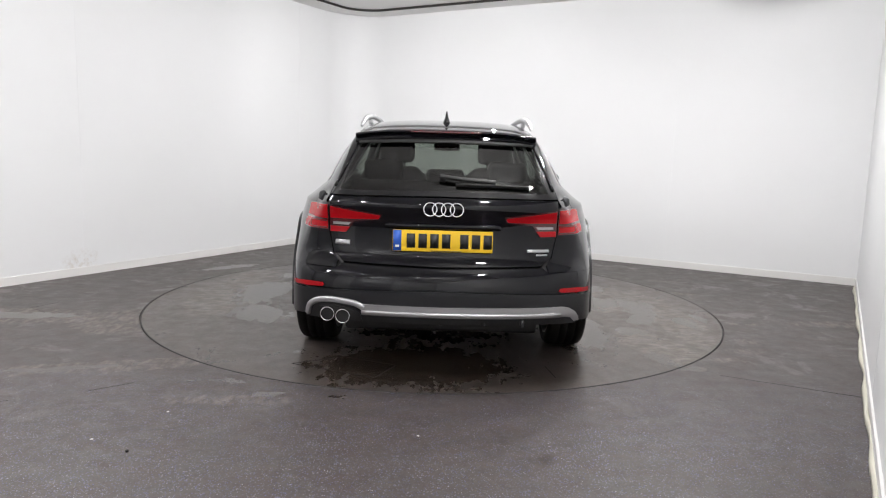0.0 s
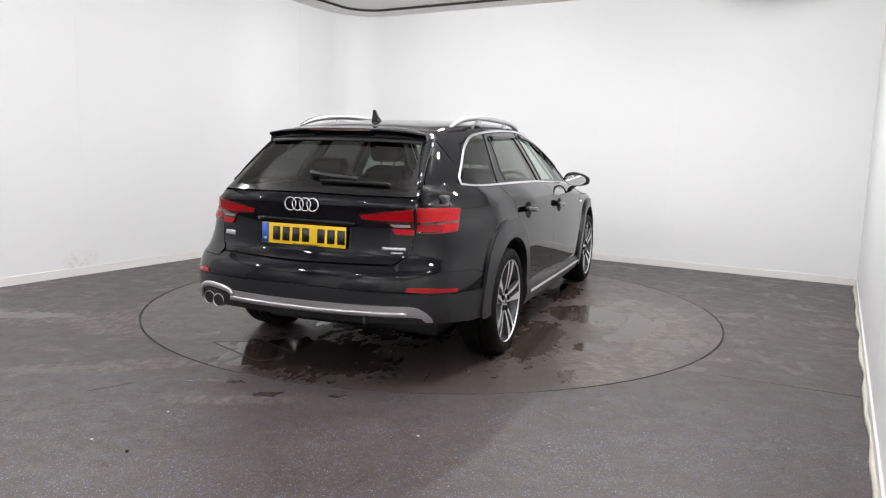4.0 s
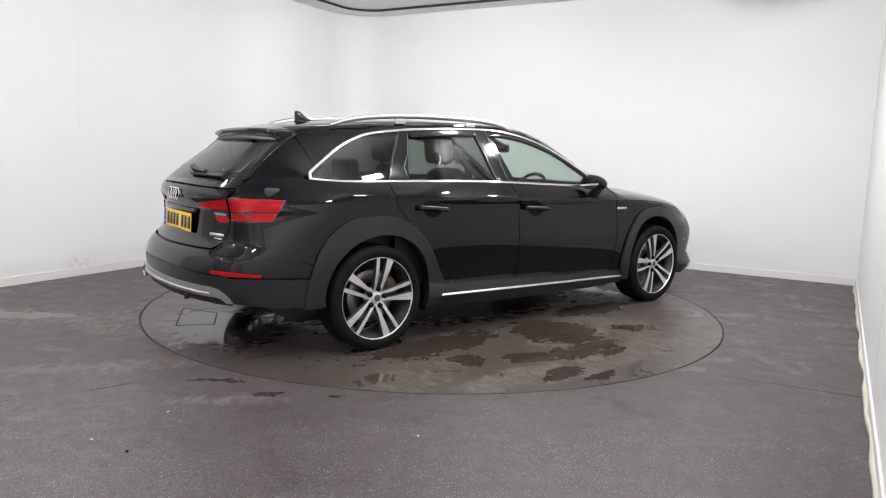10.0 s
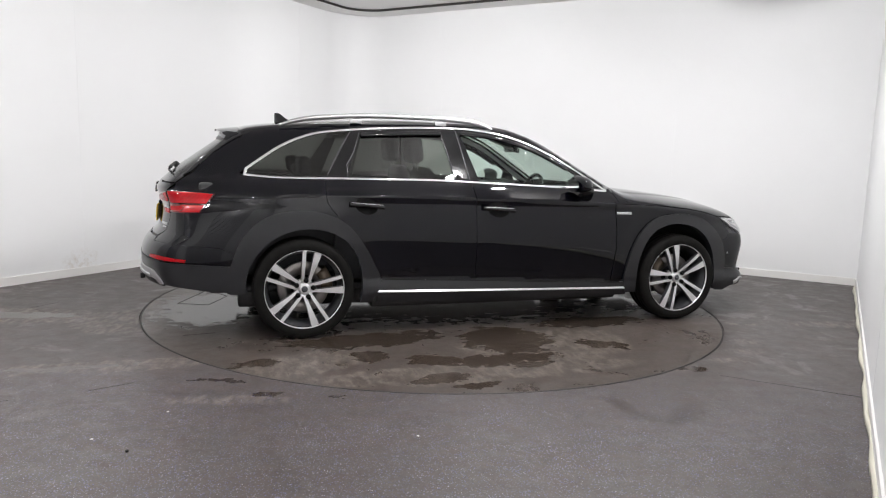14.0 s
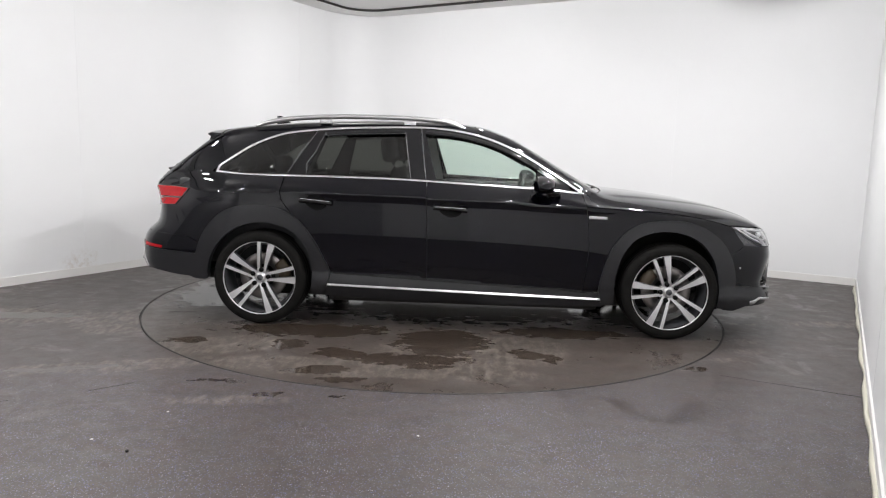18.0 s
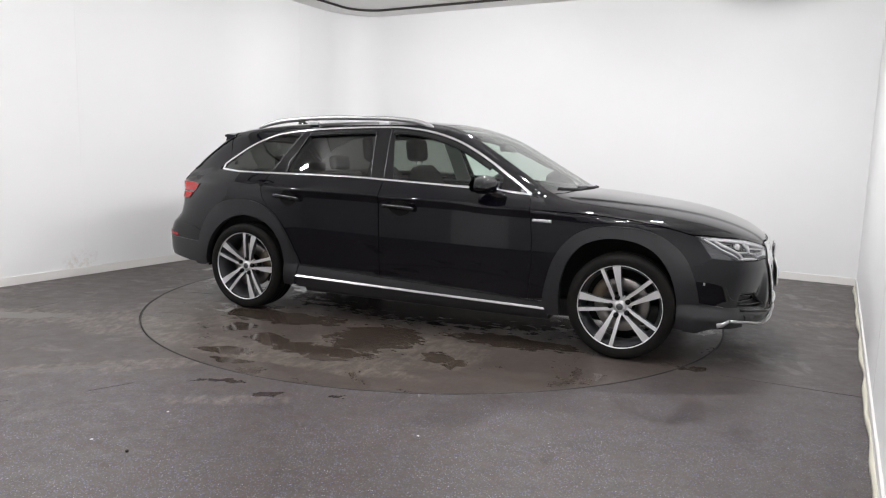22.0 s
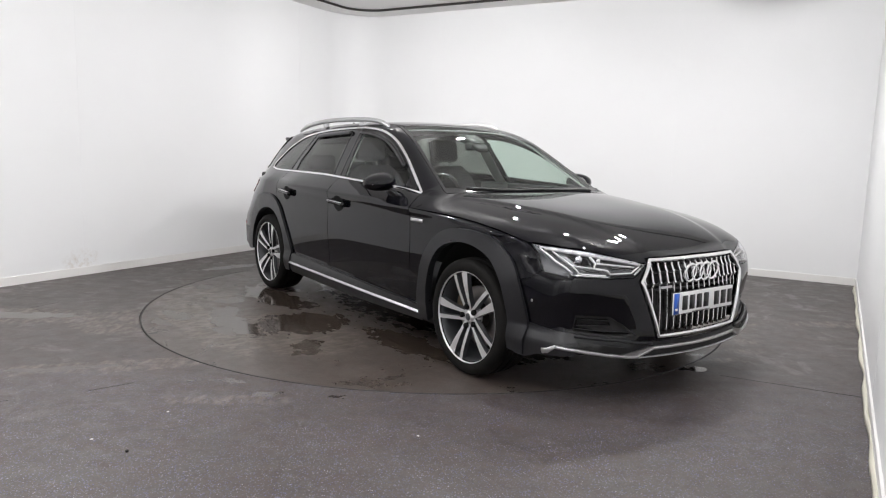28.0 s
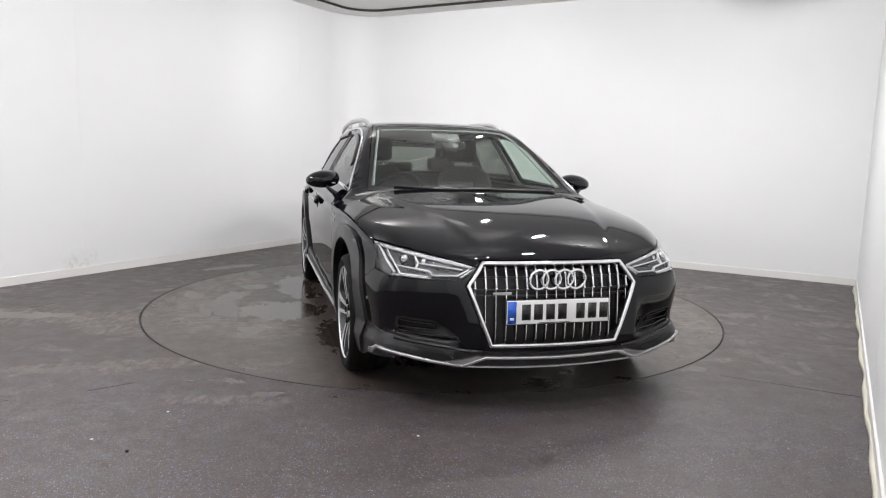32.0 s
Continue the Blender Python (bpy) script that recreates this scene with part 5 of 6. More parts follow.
rf.lay("side", xz(edge3("rear", [(-0.722, 0.516), (-0.722, 0.540)])) + [(-2.13, 0.523), (-2.135, 0.506)], step=0.03, lift=0.004)
add("rear_reflector", rf, M_RED, both=True, label="narrow red reflector")

# ---- badges and plates ----
def ring_row(cx, z, way, r, gap, thick, parent, tilt):
    for i in range(4):
        y = (i - 1.5) * gap
        p3 = onto(way, [(y, z)])[0]
        bm = bmesh.new()
        pts = [(0, r * math.cos(a), r * math.sin(a)) for a in np.linspace(0, 2 * math.pi, 33)[:-1]]
        bm = tube(pts, thick, 8, True)
        part("badge_ring", moved(bm, Matrix.Translation((cx, y, z)) @ Matrix.Rotation(tilt, 4, "Y")), M_CHROME, parent, "chrome ring")


ring_row(-2.352, 0.936, "rear", 0.034, 0.0455, 0.0042, tailgate, 0.05)


def plate(x, y0, z, face, material, label, parent, tilt):
    """A number plate with plain dark bars in place of its signs."""
    root = part("number_plate", bevelled(moved(box(-0.004, 0.004, -0.26, 0.26, -0.0555, 0.0555), Matrix.Identity(4)), 0.002), material, parent, label)
    root.matrix_basis = Matrix.Translation((x, 0, z)) @ Matrix.Rotation(tilt, 4, "Y")
    f = face * 0.0045
    # seen from outside, the blue band is at the left
    left = 1 if face < 0 else -1
    part("blue_band", box(f - 0.0006, f + 0.0006, *sorted((left * 0.215, left * 0.258)), -0.0535, 0.0535), M_BLUE, root, "blue band")
    part("band_mark", box(f * 1.2 - 0.0006, f * 1.2 + 0.0006, *sorted((left * 0.226, left * 0.246)), -0.036, -0.024), M_PLATEWHITE, root)
    at = 0.165
    for k in range(7):
        if k == 4:
            at -= 0.033
        part("plate_bar", box(f - 0.0008, f + 0.0008, *sorted((left * (at + 0.022), left * (at - 0.022))), -0.037, 0.037), M_INK, root, "dark bar")
        at -= 0.061
    part("plate_line", box(f - 0.0007, f + 0.0007, -0.10, 0.06, -0.0535, -0.0500), M_INK, root)
    return root


plate(-2.336, 0, 0.771, -1, M_YELLOW, "yellow number plate with plain bars", tailgate, 0.06)
part("plate_recess", strip("rear", [(-0.30, 0.845), (0.30, 0.845)], 0.030, 0.012, 0.002), M_PAINT, tailgate)
for ya, yb, z, w in ((0.490, 0.570, 0.745, 0.026), (-0.445, -0.565, 0.724, 0.017), (-0.495, -0.555, 0.703, 0.009)):
    part("model_badge", strip("rear", [(ya, z), (yb, z)], w, 0.003, 0.001), M_SATIN, tailgate, "small silver bar badge")

# rear wiper
wiper = part("rear_wiper", strip("rear", [(0.02, 1.085), (-0.10, 1.073), (-0.27, 1.062)], 0.024, 0.012, 0.020), M_TRIMBLK, car, "black rear wiper")
part("wiper_blade", strip("rear", [(-0.06, 1.052), (-0.27, 1.050), (-0.45, 1.045)], 0.010, 0.012, 0.010), M_TRIMBLK, wiper)
part("wiper_cap", strip("rear", [(0.022, 1.088), (-0.008, 1.083)], 0.036, 0.026, 0.004), M_TRIMBLK, wiper)

# ---- rear diffuser and exhausts ----
silver = [(0.40, 0.446), (-0.630, 0.446), (-0.672, 0.437), (-0.706, 0.414), (-0.728, 0.386), (-0.734, 0.362), (-0.704, 0.362), (-0.684, 0.384), (-0.650, 0.392), (0.40, 0.392)]
diffuser = add("rear_diffuser", Skin().lay("rear", silver, step=0.025, lift=0.010, depth=0.008), M_SILVER, clad_rear, "silver painted bumper insert")
part("diffuser_edge", strip("rear", [(-0.62, 0.404), (0.0, 0.405), (0.405, 0.405)], 0.024, 0.006, 0.013), M_SATIN, clad_rear, "bright silver bar")
part("exhaust_surround", strip("rear", curve([(0.395, 0.424), (0.44, 0.446), (0.52, 0.456), (0.60, 0.456), (0.66, 0.440), (0.695, 0.410), (0.708, 0.365)], 4), 0.030, 0.012, 0.004), M_SILVER, clad_rear, "silver surround over the exhausts")
ex = Skin().lay("rear", [(0.672, 0.352), (0.668, 0.385), (0.64, 0.415), (0.55, 0.428), (0.45, 0.418), (0.415, 0.392), (0.405, 0.352)], step=0.03, lift=0.006, depth=0.004)
add("exhaust_opening", ex, M_TRIMBLK, clad_rear)
lower = Skin().lay("rear", [(-0.64, 0.392), (0.40, 0.392), (0.40, 0.354), (-0.66, 0.354)], step=0.03, lift=0.006, depth=0.004)
add("lower_insert", lower, M_TRIMBLK, clad_rear)
for yy in (-0.42, -0.22, 0.0, 0.2):
    part("diffuser_fin", moved(box(-0.02, 0.01, -0.010, 0.010, -0.018, 0.018, 0.005), pose(-2.415, yy, 0.366)), M_CLAD, clad_rear)
for yy, zz, back in ((0.592, 0.379, 0.006), (0.508, 0.375, -0.022)):
    rows = [[(x + back, yy + r * math.cos(a), zz + r * math.sin(a)) for a in np.linspace(0, 2 * math.pi, 29)[:-1]] for x, r in ((-2.28, 0.034), (-2.378, 0.038), (-2.385, 0.0375), (-2.387, 0.035), (-2.383, 0.0325), (-2.33, 0.031))]
    pipe = part("exhaust_pipe", loft(rows, False), M_CHROME, car, "chrome exhaust tip")
    bm = bmesh.new()
    bmesh.ops.create_circle(bm, cap_ends=True, segments=24, radius=0.031)
    part("pipe_inside", moved(bm, Matrix.Translation((-2.379 + back, yy, zz)) @ Matrix.Rotation(radians(90), 4, "Y")), M_INK, pipe)

# ---- front: grille, lamps, lip ----
hex_frame = part("grille_frame", strip("front", [(y * 0.985, z * 0.985 + 0.008) for y, z in HEX], 0.020, 0.012, 0.004, True, 0.02), M_CHROME, bumper_front, "six-sided silver grille frame")
back = Skin().lay("front", [(y * 0.985, z * 0.98 + 0.01) for y, z in HEX], step=0.05, lift=-0.055, depth=0)
part("grille_back", back.mesh("grille_back", M_INK), M_INK, bumper_front)


def hex_span(y):
    a = abs(y)
    top = 0.712 if a < 0.355 else 0.712 - (a - 0.355) * 1.36
    bot = 0.345 if a < 0.322 else 0.345 + (a - 0.322) * 2.55
    return bot, top


for i in range(17):
    y = (i - 8) * 0.0492
    b, t = hex_span(y)
    if t - b < 0.05:
        continue
    zs = np.linspace(b + 0.004, t - 0.004, 20)
    p3 = onto("front", [(y, z) for z in zs])
    rows = []
    for k in range(len(zs)):
        c = p3[k]
        w = 0.0030 if zs[k] < 0.595 else 0.0050
        push = -0.020 + (0.010 if 0.595 < zs[k] else 0)
        rows.append([(c[0] + push, y + w, c[2]), (c[0] + push + 0.003, y + w * 0.6, c[2]), (c[0] + push + 0.003, y - w * 0.6, c[2]), (c[0] + push, y - w, c[2]), (c[0] - 0.045, y - 0.002, c[2]), (c[0] - 0.045, y + 0.002, c[2])])
    bar = part("grille_bar", loft(rows), M_CHROME, bumper_front, "chrome upright grille bar")
    for zz in (0.606, 0.662, t - 0.014):
        if b < zz < t and abs(y) > 0.13:
            c = onto("front", [(y, zz)])[0]
            bm = bmesh.new()
            bmesh.ops.create_uvsphere(bm, u_segments=10, v_segments=8, radius=0.0075)
            part("bar_knuckle", moved(bm, Matrix.Translation((c[0] - 0.010, y, zz))), M_CHROME, bar)
for zz, w in ((0.600, 0.418), (0.572, 0.41), (0.662, 0.38)):
    part("grille_crossbar", strip("front", [(-w, zz), (0.0, zz), (w, zz)], 0.010, 0.006, -0.030), M_CLAD, bumper_front)
add("badge_panel", Skin().lay("front", [(-0.125, 0.598), (0.125, 0.598), (0.125, 0.70), (-0.125, 0.70)], step=0.04, lift=-0.018, depth=0.01), M_GLOSSBLK, bumper_front)
ring_row(2.262, 0.648, "front", 0.046, 0.0640, 0.0072, bumper_front, 0.10)
plate(2.287, 0, 0.501, 1, M_PLATEWHITE, "white number plate with plain bars", bumper_front, -0.02)
part("plate_holder", moved(box(-0.006, 0.0, -0.265, 0.265, -0.062, 0.058, 0.003), pose(2.281, 0, 0.501)), M_TRIMBLK, bumper_front)
part("grille_badge", moved(box(-0.003, 0.003, -0.045, 0.045, -0.006, 0.006, 0.001), pose(2.250, -0.272, 0.585)), M_SATIN, bumper_front)

HL = [(-0.802, 0.782), (-0.785, 0.72), (-0.757, 0.652), (-0.60, 0.641), (-0.465, 0.643), (-0.384, 0.700), (-0.50, 0.730), (-0.645, 0.762)]
hl_side = xz(edge3("front", [(-0.757, 0.652), (-0.785, 0.72), (-0.802, 0.782)])) + [(1.812, 0.784), (1.841, 0.752), (1.878, 0.70), (1.907, 0.664)]
lens = Skin().lay("front", HL, step=0.03, lift=0.001, depth=0)
lens.lay("side", hl_side, step=0.02, lift=0.001, depth=0)
lamps = add("headlamp", lens, M_LENS, both=True, label="clear headlamp with bright strips")
for o in lamps:
    o.visible_shadow = False
dish = Skin().lay("front", HL, step=0.025, lift=-0.026, depth=0).lay("side", hl_side, step=0.02, lift=-0.02, depth=0)


for k, o in enumerate(lamps):
    m = (lambda s: s) if k == 0 else (lambda s: s.mirrored())
    add("lamp_bowl", m(dish), M_BOWL, o)
    f = (lambda b: b) if k == 0 else mirror_bm
    for line, w in (([(-0.788, 0.770), (-0.774, 0.71), (-0.752, 0.664)], 0.010), ([(-0.758, 0.760), (-0.744, 0.70), (-0.728, 0.662)], 0.008), ([(-0.775, 0.770), (-0.65, 0.752), (-0.50, 0.722), (-0.41, 0.702)], 0.010), ([(-0.655, 0.745), (-0.645, 0.715), (-0.66, 0.690), (-0.60, 0.680), (-0.585, 0.660)], 0.010), ([(-0.42, 0.694), (-0.475, 0.664), (-0.585, 0.662)], 0.008), ([(-0.735, 0.664), (-0.61, 0.654)], 0.008), ([(-0.645, 0.715), (-0.45, 0.692)], 0.007), ([(-0.735, 0.700), (-0.66, 0.690)], 0.006)):
        part("daytime_strip", f(strip("front", line, w, 0.010, -0.013)), M_LED, o, "white light strip")
    for shape in ([(-0.578, 0.710), (-0.455, 0.695), (-0.440, 0.684), (-0.565, 0.688)], [(-0.70, 0.689), (-0.625, 0.681), (-0.61, 0.668), (-0.70, 0.673)], [(-0.725, 0.748), (-0.668, 0.742), (-0.662, 0.702), (-0.718, 0.702)]):
        add("lamp_slot", m(Skin().lay("front", shape, step=0.02, lift=-0.020, depth=0.003)), M_GLOSSBLK, o)
    notch = [(-0.588, 0.654), (-0.468, 0.657), (-0.452, 0.6445), (-0.60, 0.6425)]
    add("lamp_notch", m(Skin().lay("front", notch, step=0.02, lift=0.002, depth=0.003)), M_PAINT, o)
    part("lamp_rim", f(strip("front", [(-0.792, 0.776), (-0.65, 0.757), (-0.50, 0.727), (-0.40, 0.702)], 0.008, 0.008, -0.008)), M_REFLECTOR, o)
    part("lamp_rim", f(strip("front", [(-0.76, 0.656), (-0.60, 0.647), (-0.47, 0.649), (-0.40, 0.694)], 0.008, 0.008, -0.008)), M_REFLECTOR, o)
    for yy, zz, r in ((-0.693, 0.724, 0.019), (-0.612, 0.718, 0.012)):
        p3 = onto("front", [(yy, zz)])[0]
        bm = bmesh.new()
        bmesh.ops.create_uvsphere(bm, u_segments=16, v_segments=10, radius=r)
        part("projector", f(moved(bm, Matrix.Translation((p3[0] - 0.028, yy, zz)))), M_REFLECTOR, o, "glass projector lens")
add("lamp_housing", Skin().lay("front", [(y * 1.0, z) for y, z in HL], [[(-0.595 + (y + 0.595) * 0.975, 0.698 + (z - 0.698) * 0.94) for y, z in HL]], step=0.03, lift=-0.0008, depth=0.026), M_BOWL, both=True)

# side intakes and silver lip
for k in (0, 1):
    sk = Skin().lay("front", VENT, step=0.04, lift=-0.035, depth=0)
    rimv = Skin().lay("front", VENT, [[(-0.62 + (y + 0.62) * 0.93, 0.398 + (z - 0.398) * 0.86) for y, z in VENT]], step=0.04, lift=-0.001, depth=0.035)
    if k:
        sk, rimv = sk.mirrored(), rimv.mirrored()
    v = add("side_intake", rimv, M_TRIMBLK, bumper_front, "black side air intake")
    add("intake_back", sk, M_INK, v)
    slot = strip("front", [(-0.728, 0.437), (-0.575, 0.424), (-0.560, 0.396), (-0.728, 0.404)], 0.007, 0.008, -0.012, True, 0.02)
    blade = strip("front", [(-0.738, 0.388), (-0.60, 0.374), (-0.48, 0.366)], 0.012, 0.012, -0.012)
    part("fog_slot", slot if k == 0 else mirror_bm(slot), M_GLOSSBLK, v, "black frame of the fog slot")
    part("intake_slat", blade if k == 0 else mirror_bm(blade), M_GLOSSBLK, v)
    ridge = strip("front", [(-0.742, 0.352), (-0.60, 0.333), (-0.47, 0.318), (-0.36, 0.309)], 0.016, 0.010, 0.008)
    part("lip_ridge", ridge if k == 0 else mirror_bm(ridge), M_CLAD, clad_front, "dark grey ridge over the lip")
lip_line = [(-0.815, 0.300), (-0.74, 0.288), (-0.60, 0.262), (-0.47, 0.244), (-0.44, 0.243), (-0.345, 0.282), (0.0, 0.278), (0.345, 0.282), (0.44, 0.243), (0.47, 0.244), (0.60, 0.262), (0.74, 0.288), (0.815, 0.300)]
part("front_lip_trim", strip("front", lip_line, 0.017, 0.010, 0.008), M_SATIN, clad_front, "silver lip trim")
for s in (-1, 1):
    blade = Skin().lay("front", [(s * y, z) for y, z in ((0.53, 0.262), (0.47, 0.244), (0.435, 0.240), (0.33, 0.284), (0.38, 0.292), (0.46, 0.272))], step=0.02, lift=0.016, depth=0.012)
    add("lip_blade", blade, M_SATIN, clad_front, "silver blade on the lip")
part("lip_line", strip("front", [(-0.43, 0.240), (-0.2, 0.237), (0.0, 0.236), (0.2, 0.237), (0.43, 0.240)], 0.007, 0.008, 0.010), M_SATIN, clad_front, "thin silver lower line")
lip_end = onto("front", [(-0.815, 0.300)])[0]
pair("lip_wing", strip("side", [(1.962, 0.270), (1.99, 0.276), (float(lip_end[0]), 0.302)], [0.028, 0.026, 0.020, 0.016], 0.006, 0.008), M_SATIN, clad_front, "silver corner of the lip")
add("lower_intake", Skin().lay("front", [(-0.36, 0.272), (-0.42, 0.240), (0.42, 0.240), (0.36, 0.272)], step=0.03, lift=0.009, depth=0.004), M_INK, clad_front)
add("lower_intake", Skin().lay("front", [(-0.735, 0.328), (-0.52, 0.297), (-0.465, 0.262), (-0.60, 0.270), (-0.735, 0.298)], step=0.03, lift=0.009, depth=0.003), M_INK, clad_front)
add("lower_intake", Skin().lay("front", [(0.735, 0.328), (0.52, 0.297), (0.465, 0.262), (0.60, 0.270), (0.735, 0.298)], step=0.03, lift=0.009, depth=0.003), M_INK, clad_front)

# ---- wheels ----
def lathe(profile, n=72, y0=0.0):
    """Turns (y, radius) pairs about the y axis."""
    rows = [[(r * math.cos(2 * math.pi * i / n), y, r * math.sin(2 * math.pi * i / n)) for i in range(n)] for y, r in profile]
    return loft(rows, caps=False)


TYRE_R = 0.329
tyre_prof = [(0.10, 0.245), (0.112, 0.262), (0.118, 0.285), (0.114, 0.308), (0.100, 0.322), (0.080, 0.327), (0.060, TYRE_R), (0.058, TYRE_R - 0.007), (0.050, TYRE_R - 0.007), (0.048, TYRE_R), (0.012, TYRE_R), (0.010, TYRE_R - 0.007), (0.002, TYRE_R - 0.007), (0.0, TYRE_R), (-0.036, TYRE_R), (-0.038, TYRE_R - 0.007), (-0.046, TYRE_R - 0.007), (-0.048, TYRE_R), (-0.08, 0.327), (-0.10, 0.322), (-0.114, 0.308), (-0.118, 0.285), (-0.112, 0.262), (-0.10, 0.245)]


def wheel(parent, x, side, turn):
    """side -1: the car's right. Built with the outer face towards +y, then turned."""
    root = part("wheel", lathe([(0.098, 0.2465), (0.085, 0.2405), (0.03, 0.226), (-0.05, 0.229), (-0.10, 0.240), (-0.112, 0.256)]), M_RIMDARK, parent, "alloy wheel with five twin spokes")
    # on the right the outer face looks to -y
    root.matrix_basis = pose(x, side * 0.785, HUB_Z, 0, 0, 180 if side < 0 else 0) @ Matrix.Rotation(0, 4, "Y")
    tyre = part("tyre", lathe(tyre_prof, 96), M_TYRE, root, "black road tyre")
    part("rim_lip", lathe([(0.100, 0.2490), (0.107, 0.2535), (0.111, 0.2565), (0.1125, 0.2555), (0.111, 0.2530), (0.105, 0.2505), (0.098, 0.2495)]), M_RIM, root, "machined bright rim edge")
    flip = -1 if side < 0 else 1
    for k in range(5):
        a = radians(turn + 72 * k)
        for h in (-1, 1):
            rows = []
            for t in np.linspace(0, 1, 11):
                r = 0.034 + t * 0.2135
                off = h * (0.0190 + 0.0255 * t**1.1)
                w = 0.0100 + 0.003 * t if h > 0 else 0.0105 + 0.004 * t + 0.0120 * max(0, t - 0.30) / 0.70
                yf = 0.080 + 0.024 * math.sin(min(1, t * 1.1) * math.pi / 2)
                d = 0.034 - 0.012 * t
                sec = [(-w * 1.1, yf - d), (-w, yf - 0.003), (-w * 0.93, yf), (w * 0.93, yf), (w, yf - 0.003), (w * 1.1, yf - d)]
                rows.append([(flip * (r * math.cos(a) - (off + s) * math.sin(a)), y, r * math.sin(a) + (off + s) * math.cos(a)) for s, y in sec])
            arm = part("spoke", loft(rows), M_RIM, root, smooth=False)
            arm.data.materials.append(M_RIMDARK)
            for poly in arm.data.polygons:
                poly.material_index = 0 if poly.normal.y > 0.75 else 1
        bm = bmesh.new()
        bmesh.ops.create_cone(bm, cap_ends=True, segments=16, radius1=0.0160, radius2=0.0155, depth=0.016)
        part("wheel_bolt", moved(bm, Matrix.Translation((flip * 0.057 * math.cos(a), 0.0890, 0.057 * math.sin(a))) @ Matrix.Rotation(radians(-90), 4, "X")), M_HOLE, root)
    part("hub", lathe([(0.04, 0.066), (0.066, 0.062), (0.072, 0.056), (0.074, 0.040), (0.084, 0.036), (0.088, 0.030), (0.0885, 0.001)], 40), M_RIM, root)
    cap = part("hub_cap", lathe([(0.088, 0.030), (0.0915, 0.0285), (0.0925, 0.024), (0.0925, 0.001)], 32), M_RIM, root, "silver hub cap")
    part("cap_mark", lathe([(0.0925, 0.021), (0.0932, 0.0205), (0.0932, 0.001)], 24), M_RIMDARK, cap)
    part("brake_disc", lathe([(-0.01, 0.08), (0.012, 0.085), (0.014, 0.165), (0.010, 0.168), (-0.012, 0.168), (-0.014, 0.08)], 64), M_DISCBRK, root, "iron brake disc")
    ca = radians(150 if x > 0 else 20)
    rows = []
    for t in np.linspace(-0.42, 0.42, 9):
        aa = ca + t
        e = 1 - (abs(t) / 0.42) ** 4 * 0.3
        rows.append([(flip * r * math.cos(aa), y, r * math.sin(aa)) for r, y in ((0.115, 0.03 * e), (0.185, 0.034 * e), (0.195, 0.0), (0.185, -0.05), (0.115, -0.05))])
    part("brake_caliper", loft(rows), M_CALIPER, root)
    return root


wheel(car, AXLE_R, -1, 80)
wheel(car, AXLE_F, -1, 107)
wheel(car, AXLE_R, 1, 33)
wheel(car, AXLE_F, 1, 61)

# ---- inside the car ----
cabin = part("cabin_floor", bevelled(box(-2.0, 0.95, -0.70, 0.70, 0.28, 0.34), 0.02), M_DASH, car)
for s in (-1, 1):
    part("door_card", bevelled(box(-1.20, 0.72, s * 0.735 - 0.02, s * 0.735 + 0.02, 0.36, 0.985), 0.015), M_DASH, car)
part("boot_side", bevelled(box(-2.05, -1.05, 0.60, 0.70, 0.4, 1.0), 0.02), M_DASH, car)
part("boot_side", bevelled(box(-2.05, -1.05, -0.70, -0.60, 0.4, 1.0), 0.02), M_DASH, car)
part("load_cover", bevelled(box(-2.10, -1.28, -0.60, 0.60, 0.93, 0.955), 0.008), M_DASH, car, "dark luggage cover")
part("headlining", Skin().lay("top", [(-1.75, -0.48), (0.085, -0.49), (0.11, 0.0), (0.085, 0.49), (-1.75, 0.48)], step=0.12, lift=-0.035, depth=0.004).mesh("headlining", M_LINING), M_LINING, car, "pale grey headlining")
dash = part("dashboard", loft([[(x, y, z) for x, z in ((0.95, 0.55), (0.98, 0.90), (0.85, 0.945), (0.68, 0.945), (0.52, 0.925), (0.46, 0.86), (0.50, 0.70), (0.55, 0.55))] for y in (-0.70, -0.4, 0.0, 0.4, 0.70)]), M_DASH, car, "dark grey dashboard")
part("centre_screen", bevelled(moved(box(-0.008, 0.008, -0.12, 0.12, 0.0, 0.10), pose(0.57, 0.0, 0.93, 0, -8, 0)), 0.004), M_GLOSSBLK, dash)
part("instrument_hood", bevelled(box(0.50, 0.72, -0.52, -0.22, 0.92, 0.975), 0.02), M_DASH, dash)
wheel_pts = [(0.0, 0.185 * math.cos(a), 0.185 * math.sin(a)) for a in np.linspace(0, 2 * math.pi, 37)[:-1]]
sw = part("steering_wheel", moved(tube(wheel_pts, 0.015, 8, True), pose(0.36, -0.37, 0.905, 0, 24, 0)), M_GLOSSBLK, car, "black steering wheel")
part("steering_boss", moved(bevelled(box(-0.02, 0.03, -0.075, 0.075, -0.06, 0.055), 0.012), pose(0.37, -0.37, 0.90, 0, 24, 0)), M_DASH, sw)
for r in (-1, 1):
    part("steering_spoke", moved(bevelled(box(-0.008, 0.008, *sorted((r * 0.06, r * 0.182)), -0.02, 0.012), 0.004), pose(0.365, -0.37, 0.905, 0, 24, 0)), M_SATIN, sw)
part("rear_view_mirror", bevelled(moved(box(-0.02, 0.015, -0.115, 0.115, -0.03, 0.03), pose(0.36, 0, 1.275, 0, -10, 0)), 0.012), M_GLOSSBLK, car, "black rear-view mirror")
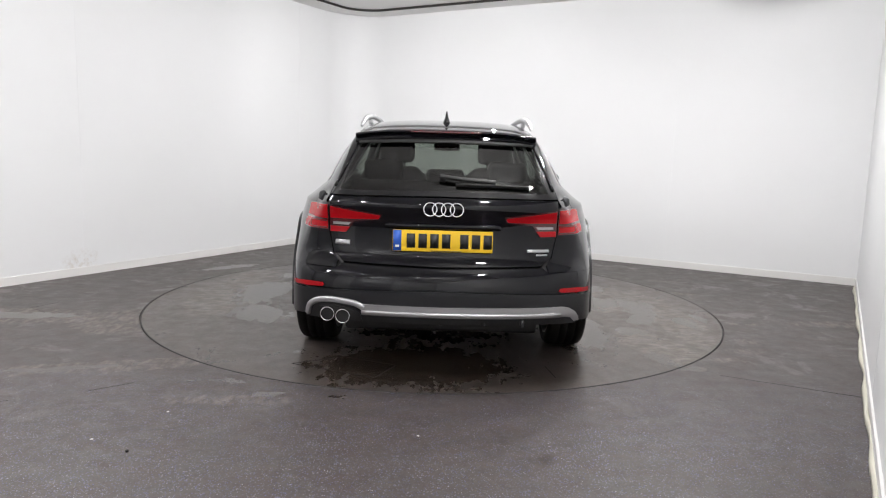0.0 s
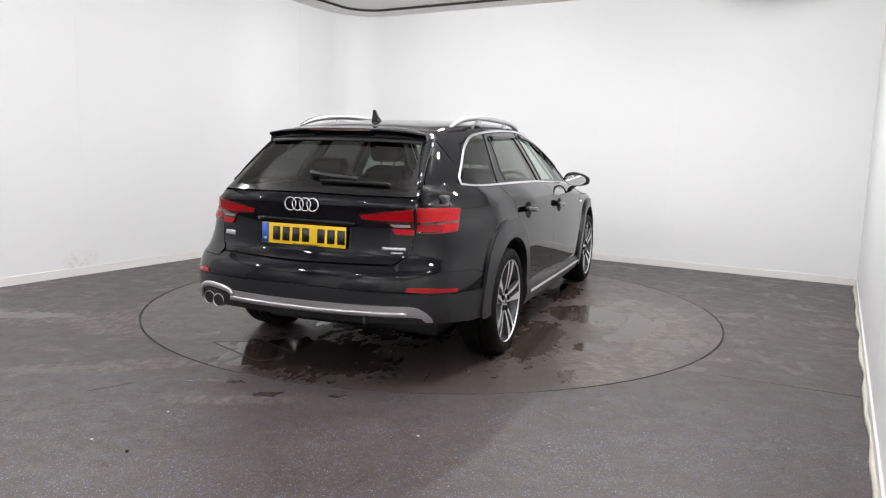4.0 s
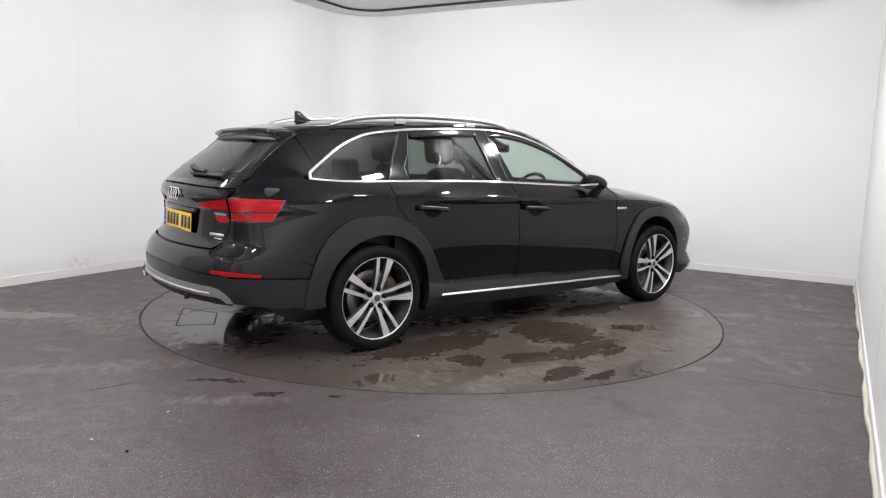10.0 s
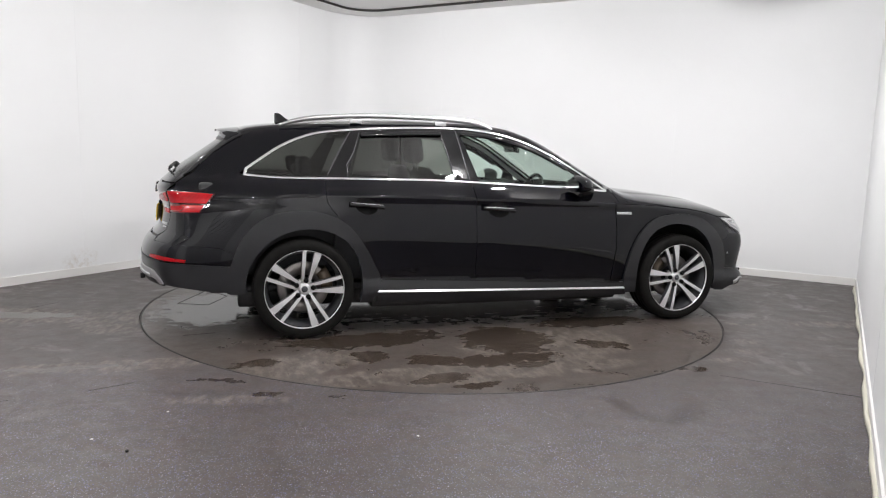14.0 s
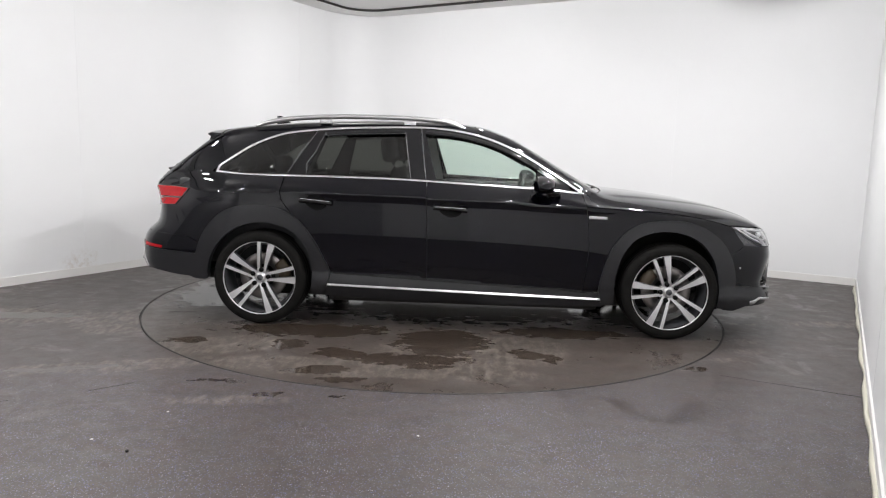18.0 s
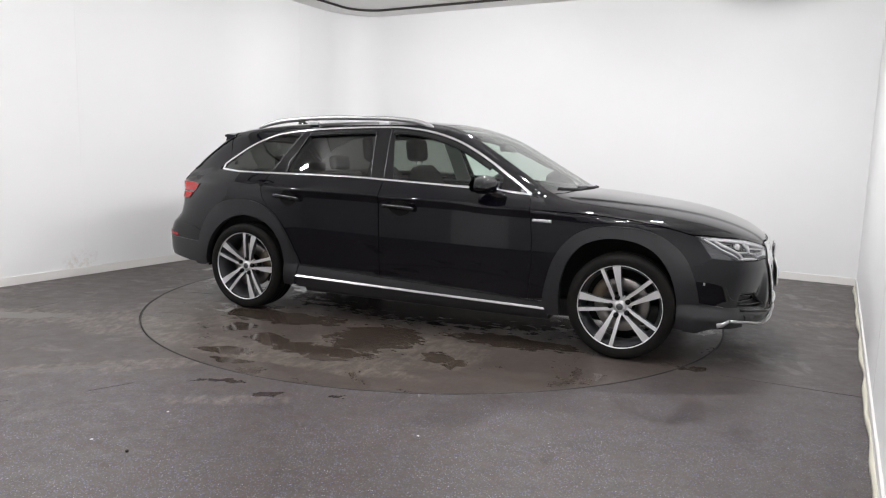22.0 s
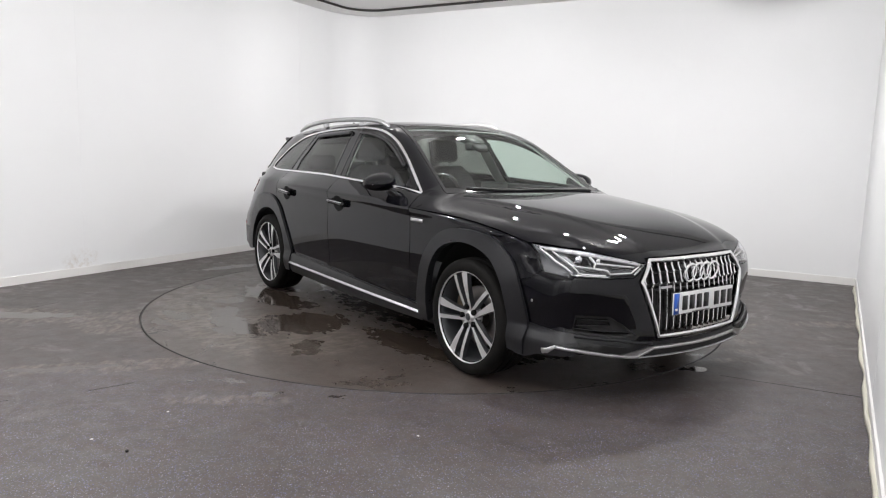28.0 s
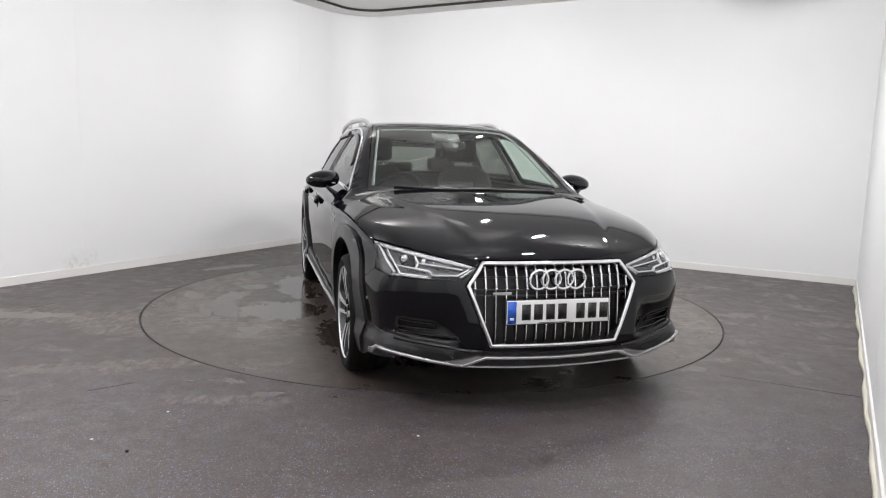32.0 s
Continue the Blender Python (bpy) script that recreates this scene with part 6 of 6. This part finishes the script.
part("sensor_box", loft([[(x, y * w, z) for y, z in ((-1, z0), (1, z0), (1, z0 - 0.03), (-1, z0 - 0.03))] for x, w, z0 in ((0.20, 0.10, 1.365), (0.33, 0.085, 1.315), (0.42, 0.04, 1.268))]), M_TRIMBLK, car)


def pad(w, d, h, bevel=0.04):
    return bevelled(box(-d / 2, d / 2, -w / 2, w / 2, 0, h), bevel, 4)


def seat(x, y, lean=20, head=True):
    base = part("seat", moved(pad(0.52, 0.54, 0.16), pose(x, y, 0.44, 0, -6, 0)), M_SEAT, car, "dark grey cloth seat")
    part("backrest", moved(loft([[(dx * dd, dy * ww, z) for dx, dy in ((-1, -0.9), (-0.9, -1), (0.4, -1), (1, -0.75), (0.8, 0), (1, 0.75), (0.4, 1), (-0.9, 1), (-1, 0.9))] for z, ww, dd in ((0.0, 0.22, 0.07), (0.15, 0.25, 0.08), (0.40, 0.26, 0.075), (0.55, 0.22, 0.06), (0.62, 0.15, 0.04))]), pose(x - 0.25, y, 0.52, 0, -lean, 0)), M_SEAT, base)
    if head:
        hr = part("headrest", bevelled(moved(box(-0.055, 0.055, -0.13, 0.13, 0.0, 0.19), pose(x - 0.51, y, 1.145, 0, -8, 0)), 0.045, 4), M_SEAT, base)
        for s in (-1, 1):
            part("headrest_post", moved(tube([(0, s * 0.055, -0.07), (0, s * 0.055, 0.03)], 0.007, 8), pose(x - 0.50, y, 1.14, 0, -8, 0)), M_CHROME, base)


seat(-0.05, -0.37)
seat(-0.05, 0.37)
bench = part("rear_bench", moved(pad(1.26, 0.50, 0.16), pose(-0.92, 0, 0.44, 0, -6, 0)), M_SEAT, car, "dark grey rear bench")
part("bench_back", moved(bevelled(box(-0.07, 0.07, -0.63, 0.63, 0, 0.56), 0.04, 4), pose(-1.14, 0, 0.50, 0, -20, 0)), M_SEAT, bench)
for y in (-0.40, 0.0, 0.40):
    part("headrest", bevelled(moved(box(-0.045, 0.045, -0.125, 0.125, 0.0, 0.13 if y else 0.09), pose(-1.36, y, 1.045 if y else 1.03, 0, -8, 0)), 0.035, 4), M_SEAT, bench)


# ---- movement: the turntable carries the car round by about five degrees a second ----
def heading(t):
    s = (t - 16) / 16
    return 6.650 - 5.0897 * (t - 16) + 0.4415 * s * s - 0.5687 * s**3


def motions():
    times = [i * 1.0 for i in range(33)]
    walk(turntable, [(t, pose(0, 0, 0, 0, 0, heading(t))) for t in times])
    walk(car, [(t, pose(0, 0, 0, 0, 0, heading(t)) @ pose(0.247, -0.0714, 0)) for t in times])


motions()
